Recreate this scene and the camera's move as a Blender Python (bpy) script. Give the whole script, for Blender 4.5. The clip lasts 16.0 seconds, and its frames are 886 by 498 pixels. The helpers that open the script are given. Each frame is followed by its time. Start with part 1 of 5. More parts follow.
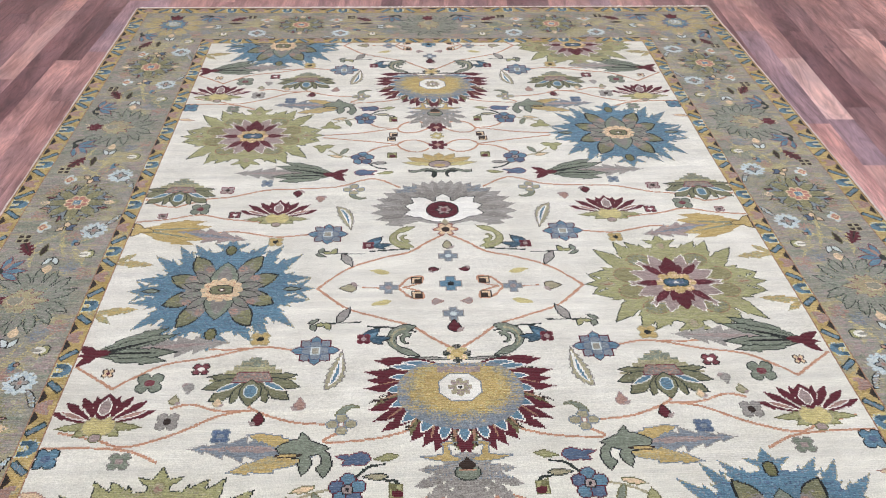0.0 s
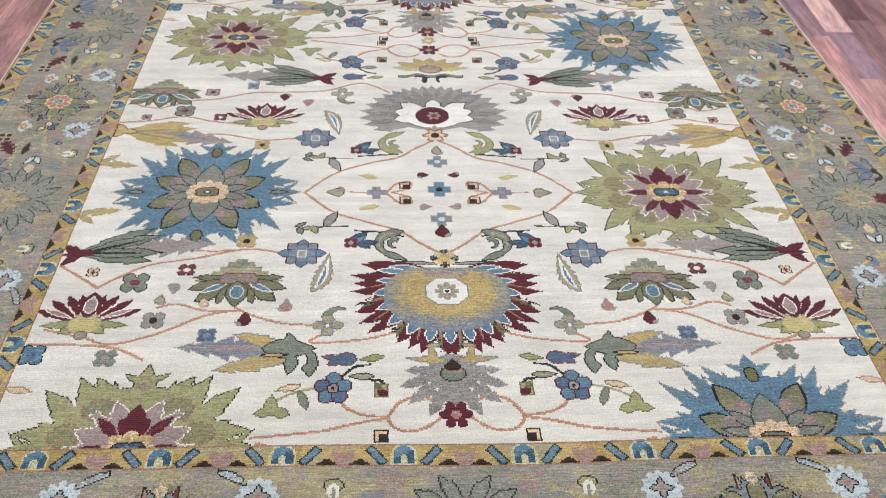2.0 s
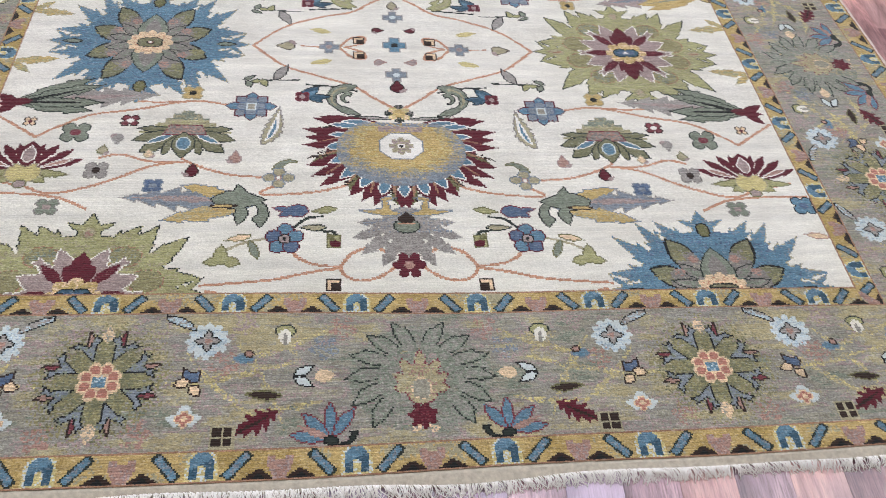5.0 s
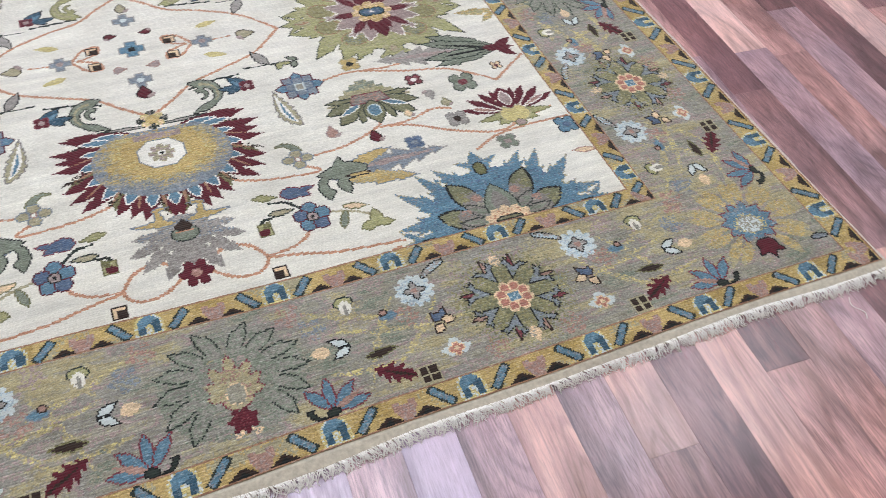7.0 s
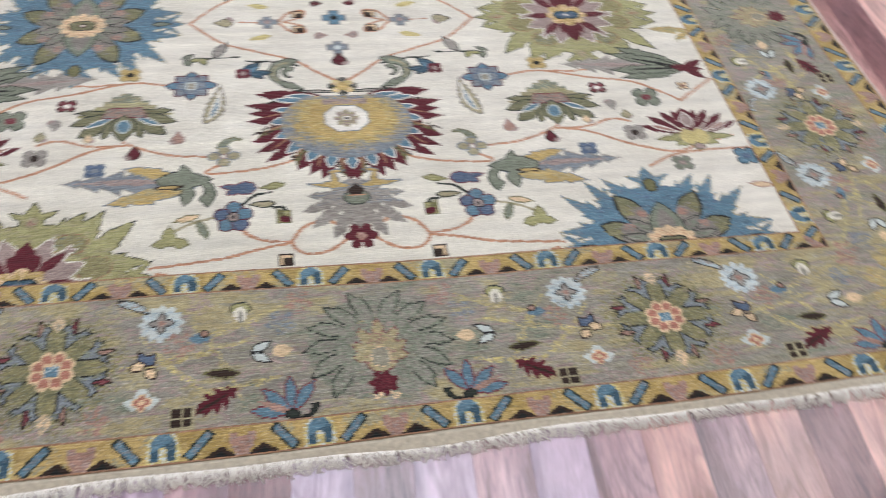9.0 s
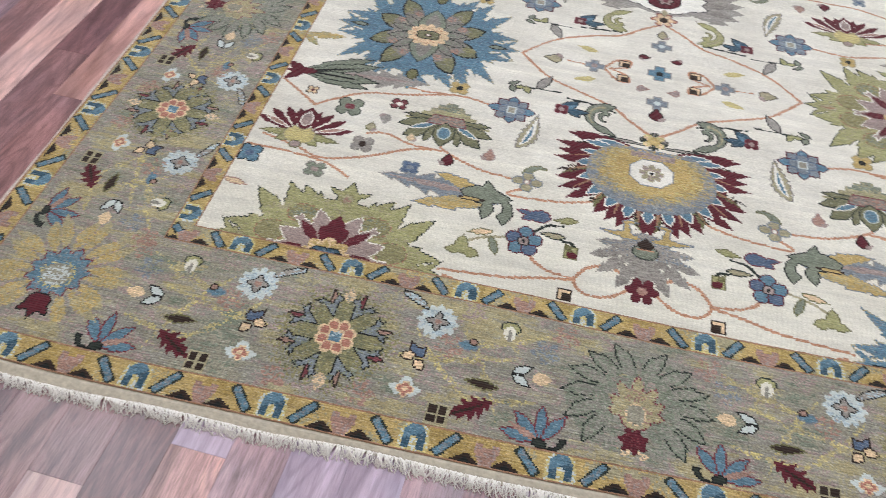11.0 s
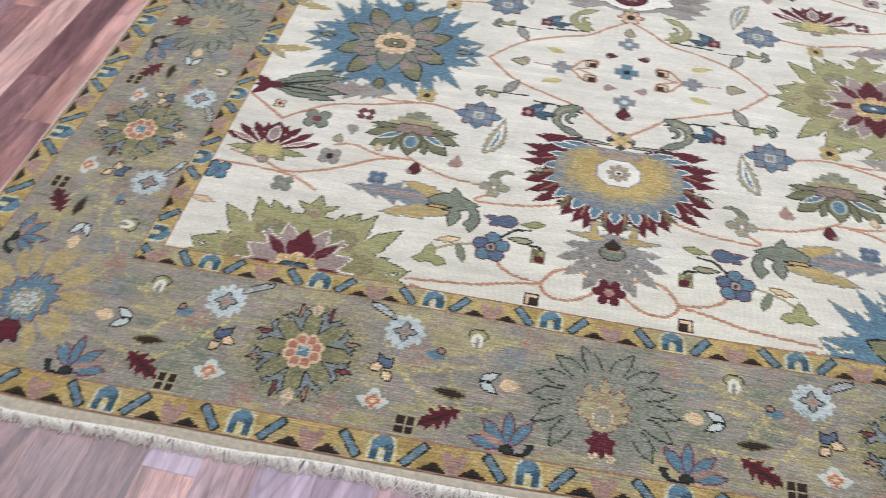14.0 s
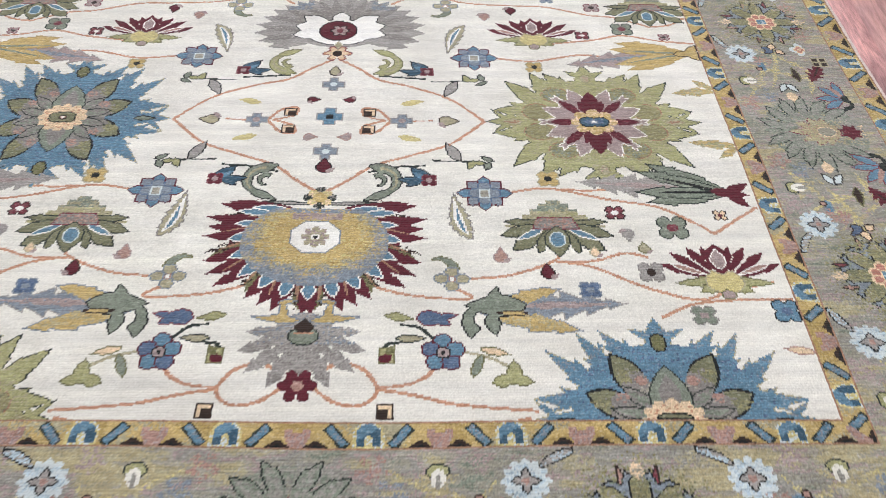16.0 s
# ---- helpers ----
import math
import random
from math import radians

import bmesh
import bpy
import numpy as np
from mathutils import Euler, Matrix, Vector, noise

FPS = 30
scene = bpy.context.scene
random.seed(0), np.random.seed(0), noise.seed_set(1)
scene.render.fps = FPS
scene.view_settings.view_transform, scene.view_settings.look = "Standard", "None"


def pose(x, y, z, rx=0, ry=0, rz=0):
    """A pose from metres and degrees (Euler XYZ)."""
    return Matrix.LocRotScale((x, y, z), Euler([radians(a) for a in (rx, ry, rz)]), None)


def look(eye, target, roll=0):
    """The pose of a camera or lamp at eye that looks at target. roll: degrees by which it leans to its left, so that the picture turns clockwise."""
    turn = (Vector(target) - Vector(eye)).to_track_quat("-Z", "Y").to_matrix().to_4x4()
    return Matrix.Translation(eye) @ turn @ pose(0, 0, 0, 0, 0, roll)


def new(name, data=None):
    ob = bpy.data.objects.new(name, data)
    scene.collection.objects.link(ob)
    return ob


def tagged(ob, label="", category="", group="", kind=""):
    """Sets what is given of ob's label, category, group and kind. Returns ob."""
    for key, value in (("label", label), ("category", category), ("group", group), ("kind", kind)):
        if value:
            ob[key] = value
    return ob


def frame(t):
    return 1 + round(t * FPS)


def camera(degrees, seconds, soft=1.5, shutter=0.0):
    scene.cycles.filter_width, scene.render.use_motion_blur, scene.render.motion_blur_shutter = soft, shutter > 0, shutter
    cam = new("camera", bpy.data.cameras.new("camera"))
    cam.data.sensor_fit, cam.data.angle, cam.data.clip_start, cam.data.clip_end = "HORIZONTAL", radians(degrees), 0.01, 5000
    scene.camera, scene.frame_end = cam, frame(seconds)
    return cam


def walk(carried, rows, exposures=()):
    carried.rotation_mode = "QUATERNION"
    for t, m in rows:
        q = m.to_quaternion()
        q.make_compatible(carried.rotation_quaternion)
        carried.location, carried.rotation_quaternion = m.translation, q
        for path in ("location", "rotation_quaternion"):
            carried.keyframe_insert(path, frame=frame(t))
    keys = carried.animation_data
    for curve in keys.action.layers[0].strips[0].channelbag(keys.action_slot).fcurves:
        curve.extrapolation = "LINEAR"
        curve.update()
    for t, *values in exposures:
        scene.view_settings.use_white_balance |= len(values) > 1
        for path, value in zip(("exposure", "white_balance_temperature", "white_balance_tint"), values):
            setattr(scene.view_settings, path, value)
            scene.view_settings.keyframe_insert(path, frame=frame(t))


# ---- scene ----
cam = camera(54.5, 16.0, soft=0.8, shutter=0.5)
PATH = [
    (0, (-0.097, -0.56, 1.309), (-0.008, 1.057, 0.136), 0.5),
    (0.5, (-0.096, -0.564, 1.3), (-0.004, 1.034, 0.1), 0.9),
    (1, (-0.096, -0.568, 1.294), (-0.003, 0.999, 0.055), 1.3),
    (1.5, (-0.094, -0.569, 1.282), (0.007, 0.961, -0.001), 1.7),
    (2, (-0.094, -0.567, 1.273), (0.016, 0.932, -0.046), 2.1),
    (2.5, (-0.095, -0.568, 1.265), (0.017, 0.896, -0.094), 2.4),
    (3, (-0.093, -0.571, 1.254), (0.027, 0.85, -0.148), 3.1),
    (3.5, (-0.089, -0.574, 1.241), (0.041, 0.801, -0.205), 3.8),
    (3.7, (-0.09, -0.574, 1.237), (0.045, 0.782, -0.227), 4.1),
    (5.8, (-0.093, -0.62, 1.18), (0.245, 0.671, -0.31), 7.5),
    (6, (-0.076, -0.619, 1.183), (0.317, 0.653, -0.31), 7.2),
    (6.5, (-0.044, -0.612, 1.183), (0.468, 0.609, -0.316), 6.1),
    (7, (-0.023, -0.608, 1.187), (0.567, 0.572, -0.315), 5.4),
    (7.5, (-0.013, -0.611, 1.186), (0.61, 0.555, -0.315), 4.9),
    (8, (-0.014, -0.61, 1.189), (0.597, 0.559, -0.314), 4.9),
    (8.5, (-0.03, -0.613, 1.185), (0.49, 0.589, -0.327), 5.8),
    (9, (-0.085, -0.623, 1.181), (0.225, 0.65, -0.33), 6.2),
    (9.5, (-0.146, -0.631, 1.175), (-0.009, 0.691, -0.319), 6.6),
    (10, (-0.19, -0.636, 1.176), (-0.151, 0.705, -0.307), 7.1),
    (10.2, (-0.195, -0.64, 1.176), (-0.203, 0.706, -0.304), 6.8),
    (12.3, (-0.169, -0.647, 1.217), (-0.574, 0.649, -0.252), 1.5),
    (12.5, (-0.169, -0.647, 1.217), (-0.569, 0.651, -0.251), 1.6),
    (13, (-0.175, -0.648, 1.22), (-0.551, 0.655, -0.251), 2.2),
    (13.5, (-0.161, -0.643, 1.218), (-0.486, 0.664, -0.26), 2.0),
    (14, (-0.12, -0.62, 1.212), (-0.344, 0.703, -0.271), 1.7),
    (14.5, (-0.038, -0.588, 1.204), (-0.15, 0.757, -0.271), 1.0),
    (15, (0.057, -0.553, 1.185), (0.052, 0.807, -0.281), 0.8),
    (15.5, (0.139, -0.489, 1.153), (0.216, 0.912, -0.272), 1.8),
    (16, (0.214, -0.358, 1.121), (0.256, 1.023, -0.325), 1.1),
]
walk(cam, [(t, look(eye, target, roll)) for t, eye, target, roll in PATH],
     exposures=[(0, -0.06, 6650, 10.5), (3.7, -0.04, 6600, 11.5), (5.8, -0.13, 6500, 12), (7.5, -0.05, 6550, 9), (9.5, -0.16, 6800, 11), (12.3, -0.11, 6600, 8), (13.5, -0.11, 6600, 8.5), (15, -0.06, 6600, 11), (16, 0.02, 6600, 11)])

# ---- light: cool ceiling panels of a showroom ----
world = bpy.data.worlds.new("world")
world.use_nodes = True
world.node_tree.nodes["Background"].inputs[0].default_value = (0.8, 0.85, 1.0, 1)
world.node_tree.nodes["Background"].inputs[1].default_value = 0.15
scene.world = world
scene.view_settings.exposure = 0.0
CEILING = 3.1
for lx, ly, watts, tint in ((-2.3, 1.2, 44, (0.82, 0.9, 1.0)), (0.3, 1.25, 58, (0.74, 0.85, 1.0)), (2.6, 1.2, 46, (0.84, 0.91, 1.0)),
                            (-1.6, -2.0, 26, (1.0, 0.96, 0.9)), (1.6, -2.0, 26, (1.0, 0.96, 0.9)), (-1.7, 4.4, 48, (0.95, 0.96, 1.0)), (1.7, 4.4, 48, (0.95, 0.96, 1.0))):
    lamp = bpy.data.lights.new("ceiling_lamp", "AREA")
    lamp.shape, lamp.size, lamp.size_y, lamp.energy = "RECTANGLE", 1.5, 0.7, watts * 0.9
    lamp.color = tint
    ob = new("ceiling_lamp", lamp)
    ob.matrix_world = pose(lx, ly, CEILING - 0.03)


# ---- materials ----
def linear(rgb):
    return tuple((c / 255 / 12.92 if c <= 10 else ((c / 255 + 0.055) / 1.055) ** 2.4) for c in rgb)


def nodes_of(name):
    m = bpy.data.materials.new(name)
    m.use_nodes = True
    t = m.node_tree
    return m, t, t.nodes["Principled BSDF"]


def node(t, kind, **values):
    """A node with some of its inputs set."""
    n = t.nodes.new(kind)
    for k, v in values.items():
        n.inputs[k.replace("_", " ")].default_value = v
    return n


def mapped(t, scale, source="Object"):
    c, m = t.nodes.new("ShaderNodeTexCoord"), t.nodes.new("ShaderNodeMapping")
    m.inputs["Scale"].default_value = scale
    t.links.new(c.outputs[source], m.inputs["Vector"])
    return m.outputs["Vector"]


def mixed(t, kind, factor, a, b):
    n = t.nodes.new("ShaderNodeMix")
    n.data_type, n.blend_type = "RGBA", kind
    for slot, v in ((0, factor), (6, a), (7, b)):
        if hasattr(v, "is_linked"):
            t.links.new(v, n.inputs[slot])
        else:
            n.inputs[slot].default_value = v if slot == 0 or len(v) == 4 else (*v, 1)
    return n.outputs[2]


def ramp(t, value, stops):
    r = t.nodes.new("ShaderNodeValToRGB")
    e = r.color_ramp.elements
    while len(e) < len(stops):
        e.new(0.5)
    for el, (p, c) in zip(e, stops):
        el.position, el.color = p, (*c, 1) if len(c) == 3 else c
    t.links.new(value, r.inputs[0])
    return r.outputs[0]


def noise_tex(t, vector, scale, detail=3, rough=0.55):
    n = node(t, "ShaderNodeTexNoise", Scale=scale, Detail=detail, Roughness=rough)
    t.links.new(vector, n.inputs["Vector"])
    return n.outputs["Fac"]


def wool(name, rgb):
    """Dyed knotted wool: uneven dye along the weft, speckle from knot to knot, and rows of tufts."""
    m, t, b = nodes_of("wool_" + name)
    base = linear(rgb)
    pale = min(base) > 0.6
    lot = ramp(t, noise_tex(t, mapped(t, (2.2, 46, 1)), 1.0, 4), ((0.3, (0.88, 0.88, 0.89)), (0.72, (1.07, 1.07, 1.06))))
    speck = ramp(t, noise_tex(t, mapped(t, (1, 1.3, 1)), 330, 2, 0.7), ((0.28, (0.76, 0.75, 0.73)), (0.72, (1.14, 1.14, 1.13))) if pale else ((0.28, (0.52, 0.51, 0.5)), (0.72, (1.28, 1.29, 1.28))))
    wear = ramp(t, noise_tex(t, mapped(t, (1, 1.6, 1)), 7, 4, 0.6), ((0.3, (0.86, 0.85, 0.83)), (0.75, (1.07, 1.07, 1.07))))
    thread = ramp(t, noise_tex(t, mapped(t, (30, 300, 1)), 1.0, 2, 0.6), ((0.3, (0.91, 0.91, 0.9)), (0.7, (1.07, 1.07, 1.07))) if pale else ((0.3, (0.72, 0.72, 0.72)), (0.7, (1.24, 1.24, 1.24))))
    c = mixed(t, "MULTIPLY", 1.0, mixed(t, "MULTIPLY", 1.0, mixed(t, "MULTIPLY", 1.0, mixed(t, "MULTIPLY", 1.0, base, lot), speck), wear), thread)
    if not pale and max(base) > 0.14:  # cotton weft peeping between the knots
        c = mixed(t, "ADD", 1.0, c, ramp(t, noise_tex(t, mapped(t, (120, 430, 1)), 1.0, 2, 0.6), ((0.55, (0, 0, 0)), (0.73, (0.22, 0.215, 0.2)))))
    t.links.new(c, b.inputs["Base Color"])
    b.inputs["Roughness"].default_value = 0.85
    b.inputs["Specular IOR Level"].default_value = 0.25
    b.inputs["Sheen Weight"].default_value = 0.1
    w = node(t, "ShaderNodeTexWave", Scale=68.0, Distortion=1.2, Detail=2.0)
    w.bands_direction = "Y"
    t.links.new(mapped(t, (1, 1, 1)), w.inputs["Vector"])
    bump = node(t, "ShaderNodeBump", Strength=0.42, Distance=0.002)
    t.links.new(w.outputs["Fac"], bump.inputs["Height"])
    t.links.new(bump.outputs["Normal"], b.inputs["Normal"])
    return m


def wood(name, dark, light, deep=0.52):
    """A laminate strip: long grain, fine pores and a soft satin coat, differing from strip to strip."""
    m, t, b = nodes_of("laminate_" + name)
    coord, info = t.nodes.new("ShaderNodeTexCoord"), t.nodes.new("ShaderNodeObjectInfo")
    shift = node(t, "ShaderNodeVectorMath")
    shift.operation = "SCALE"
    shift.inputs["Scale"].default_value = 37.0
    spread = node(t, "ShaderNodeCombineXYZ")
    for k in range(3):
        t.links.new(info.outputs["Random"], spread.inputs[k])
    t.links.new(spread.outputs[0], shift.inputs[0])
    place = node(t, "ShaderNodeVectorMath")
    t.links.new(coord.outputs["Object"], place.inputs[0])
    t.links.new(shift.outputs[0], place.inputs[1])

    def stretched(sx, sy):
        mp = node(t, "ShaderNodeMapping", Scale=(sx, sy, 1))
        t.links.new(place.outputs[0], mp.inputs["Vector"])
        return mp.outputs["Vector"]
    figure = node(t, "ShaderNodeTexNoise", Scale=1.0, Detail=5.0, Roughness=0.6, Distortion=1.2)
    t.links.new(stretched(16, 2.2), figure.inputs["Vector"])
    pores = noise_tex(t, stretched(420, 24), 1.0, 4, 0.75)
    # growth rings: contour lines of a long, soft field
    field = node(t, "ShaderNodeTexNoise", Scale=1.0, Detail=1.5, Roughness=0.45, Distortion=0.5)
    t.links.new(stretched(9, 1.5), field.inputs["Vector"])
    rings = node(t, "ShaderNodeMath")
    rings.operation = "MULTIPLY"
    rings.inputs[1].default_value = 95.0
    t.links.new(field.outputs["Fac"], rings.inputs[0])
    wave = node(t, "ShaderNodeMath")
    wave.operation = "SINE"
    t.links.new(rings.outputs[0], wave.inputs[0])
    c = ramp(t, figure.outputs["Fac"], ((0.32, tuple(c * 0.78 for c in linear(dark))), (0.5, tuple((p + q) / 2 for p, q in zip(linear(dark), linear(light)))), (0.68, tuple(c * 1.1 for c in linear(light)))))
    c = mixed(t, "MULTIPLY", 1.0, c, ramp(t, wave.outputs[0], ((0.0, (1.05, 1.04, 1.04)), (0.55, (1.0, 1.0, 1.0)), (0.95, (0.84, 0.82, 0.83)))))
    c = mixed(t, "MULTIPLY", 1.0, c, ramp(t, pores, ((0.34, (deep, deep * 0.96, deep * 0.97)), (0.58, (1.1, 1.1, 1.1)))))
    c = mixed(t, "MULTIPLY", 1.0, c, ramp(t, noise_tex(t, stretched(6, 5), 1.0, 3, 0.5), ((0.34, (0.8, 0.82, 0.88)), (0.66, (1.14, 1.08, 1.06)))))
    tone = ramp(t, info.outputs["Random"], ((0.0, (0.96, 0.95, 0.97)), (1.0, (1.32, 1.3, 1.3))))
    t.links.new(mixed(t, "MULTIPLY", 1.0, c, tone), b.inputs["Base Color"])
    t.links.new(ramp(t, pores, ((0.2, (0.36, 0.36, 0.36)), (0.8, (0.24, 0.24, 0.24)))), b.inputs["Roughness"])
    b.inputs["Specular IOR Level"].default_value = 0.66
    bump = node(t, "ShaderNodeBump", Strength=0.2, Distance=0.001)
    t.links.new(pores, bump.inputs["Height"])
    t.links.new(bump.outputs["Normal"], b.inputs["Normal"])
    return m


def plain(name, rgb, rough=0.8, vary=0.1, scale=8.0, bump=0.0):
    m, t, b = nodes_of(name)
    n = noise_tex(t, mapped(t, (1, 1, 1)), scale, 5, 0.6)
    lo, hi = tuple(c * (1 - vary) for c in linear(rgb)), tuple(min(1, c * (1 + vary)) for c in linear(rgb))
    t.links.new(ramp(t, n, ((0.3, lo), (0.7, hi))), b.inputs["Base Color"])
    b.inputs["Roughness"].default_value = rough
    if bump:
        bp = node(t, "ShaderNodeBump", Strength=bump, Distance=0.002)
        t.links.new(n, bp.inputs["Height"])
        t.links.new(bp.outputs["Normal"], b.inputs["Normal"])
    return m


COTTON = plain("cotton", (246, 243, 238), 0.9, 0.08, 120, 0.5)
KILIM = plain("flatweave", (190, 182, 165), 0.9, 0.2, 110, 0.8)
CORD = plain("whipped_cord", (206, 192, 184), 0.9, 0.22, 160, 0.8)
JUTE = plain("backing", (150, 138, 116), 0.95, 0.1, 60)
PAINT = plain("wall_paint", (226, 222, 214), 0.9, 0.03, 3)
SUBFLOOR = plain("underlay", (60, 46, 44), 0.9, 0.1, 20)
WOODS = {
    "dark": wood("dark", (98, 67, 72), (138, 102, 105)), "brown": wood("brown", (123, 90, 92), (170, 131, 131)),
    "red": wood("red", (142, 103, 101), (194, 152, 147)), "mauve": wood("mauve", (132, 105, 112), (176, 148, 155)),
    # first tone here: the bluish ceiling sheen on near strips, mixed into the base colour
    "lilac": wood("lilac", (140, 124, 142), (178, 164, 182), 0.8), "pink": wood("pink", (156, 118, 112), (194, 158, 152), 0.78), "pale": wood("pale", (176, 144, 138), (208, 178, 172), 0.8),
}


# ---- the weaving: every knot of the pile gets a dye and a motif ----
KNOT = 0.003
HALF, NEAR, FAR = 1.2075, 0.013, 2.988          # edges of the knotted pile
IN_U, IN_N, IN_F = 0.836, 0.357, 2.612           # the ivory field
GW = 0.045                                       # guard bands
MID_U, MID_N, MID_F = IN_U + GW, IN_N - GW, IN_F + GW
OUT_U, OUT_N, OUT_F = HALF - 0.058, NEAR + 0.052, FAR - 0.055
NX, NY = int(round(2 * HALF / KNOT)), int(round((FAR - NEAR) / KNOT))
UU = -HALF + (np.arange(NX) + 0.5) * KNOT
YY = NEAR + (np.arange(NY) + 0.5) * KNOT
GU, GY = np.meshgrid(UU, YY)

DYES = {  # yarn colours, as seen in sRGB
    "ivory": (231, 228, 217), "white": (240, 238, 231), "taupe": (162, 156, 139), "stone": (150, 147, 137),
    "khaki": (172, 163, 128), "moss": (148, 142, 96), "gold": (198, 168, 100), "ochre": (180, 150, 80),
    "straw": (208, 192, 122), "blue": (90, 134, 160), "denim": (82, 106, 140), "teal": (52, 92, 116),
    "sky": (178, 200, 212), "ice": (204, 216, 218), "slate": (128, 140, 152), "lime": (167, 165, 110),
    "olive": (114, 112, 68), "sage": (128, 138, 120), "grey": (160, 154, 148), "smoke": (138, 132, 126),
    "wine": (104, 30, 44), "berry": (130, 52, 64), "rose": (176, 134, 120), "mauve": (168, 146, 142),
    "rust": (204, 144, 110), "coral": (192, 122, 104), "peach": (232, 200, 158), "umber": (54, 38, 31), "ink": (28, 31, 32),
    "pine": (44, 54, 48), "cord": (168, 122, 92), "brass": (180, 166, 122), "flint": (154, 150, 132), "fern": (124, 124, 90),
}
INDEX = {n: i for i, n in enumerate(DYES)}
dye = np.zeros((NY, NX), np.int16)
part_of = np.zeros((NY, NX), np.int32)
PARTS = [("field", "ivory knotted wool ground with faint weft lines", None)]
weaver = np.random.RandomState(7)


def cloud(step_u, step_y, seed):
    """Smooth value noise over the pile, 0 to 1."""
    rnd = np.random.RandomState(seed)
    gu, gy = (GU + 2) / step_u, (GY + 1) / step_y
    table = rnd.rand(int(gy.max()) + 3, int(gu.max()) + 3)
    iu, iy = gu.astype(int), gy.astype(int)
    fu, fy = gu - iu, gy - iy
    fu, fy = fu * fu * (3 - 2 * fu), fy * fy * (3 - 2 * fy)
    top = table[iy, iu] * (1 - fu) + table[iy, iu + 1] * fu
    low = table[iy + 1, iu] * (1 - fu) + table[iy + 1, iu + 1] * fu
    return top * (1 - fy) + low * fy


STREAK = cloud(0.02, 0.0042, 31) * 0.62 + weaver.rand(NY, NX) * 0.38
STREAK = np.argsort(np.argsort(STREAK.ravel())).reshape(NY, NX) / STREAK.size     # even from 0 to 1
FIELD = (np.abs(GU) < IN_U) & (GY > IN_N) & (GY < IN_F)
INNER = (np.abs(GU) < MID_U) & (GY > MID_N) & (GY < MID_F)
MAIN = (np.abs(GU) < OUT_U) & (GY > OUT_N) & (GY < OUT_F) & ~INNER


def new_part(name, label="", parent=None):
    PARTS.append((name, label, parent))
    return len(PARTS) - 1


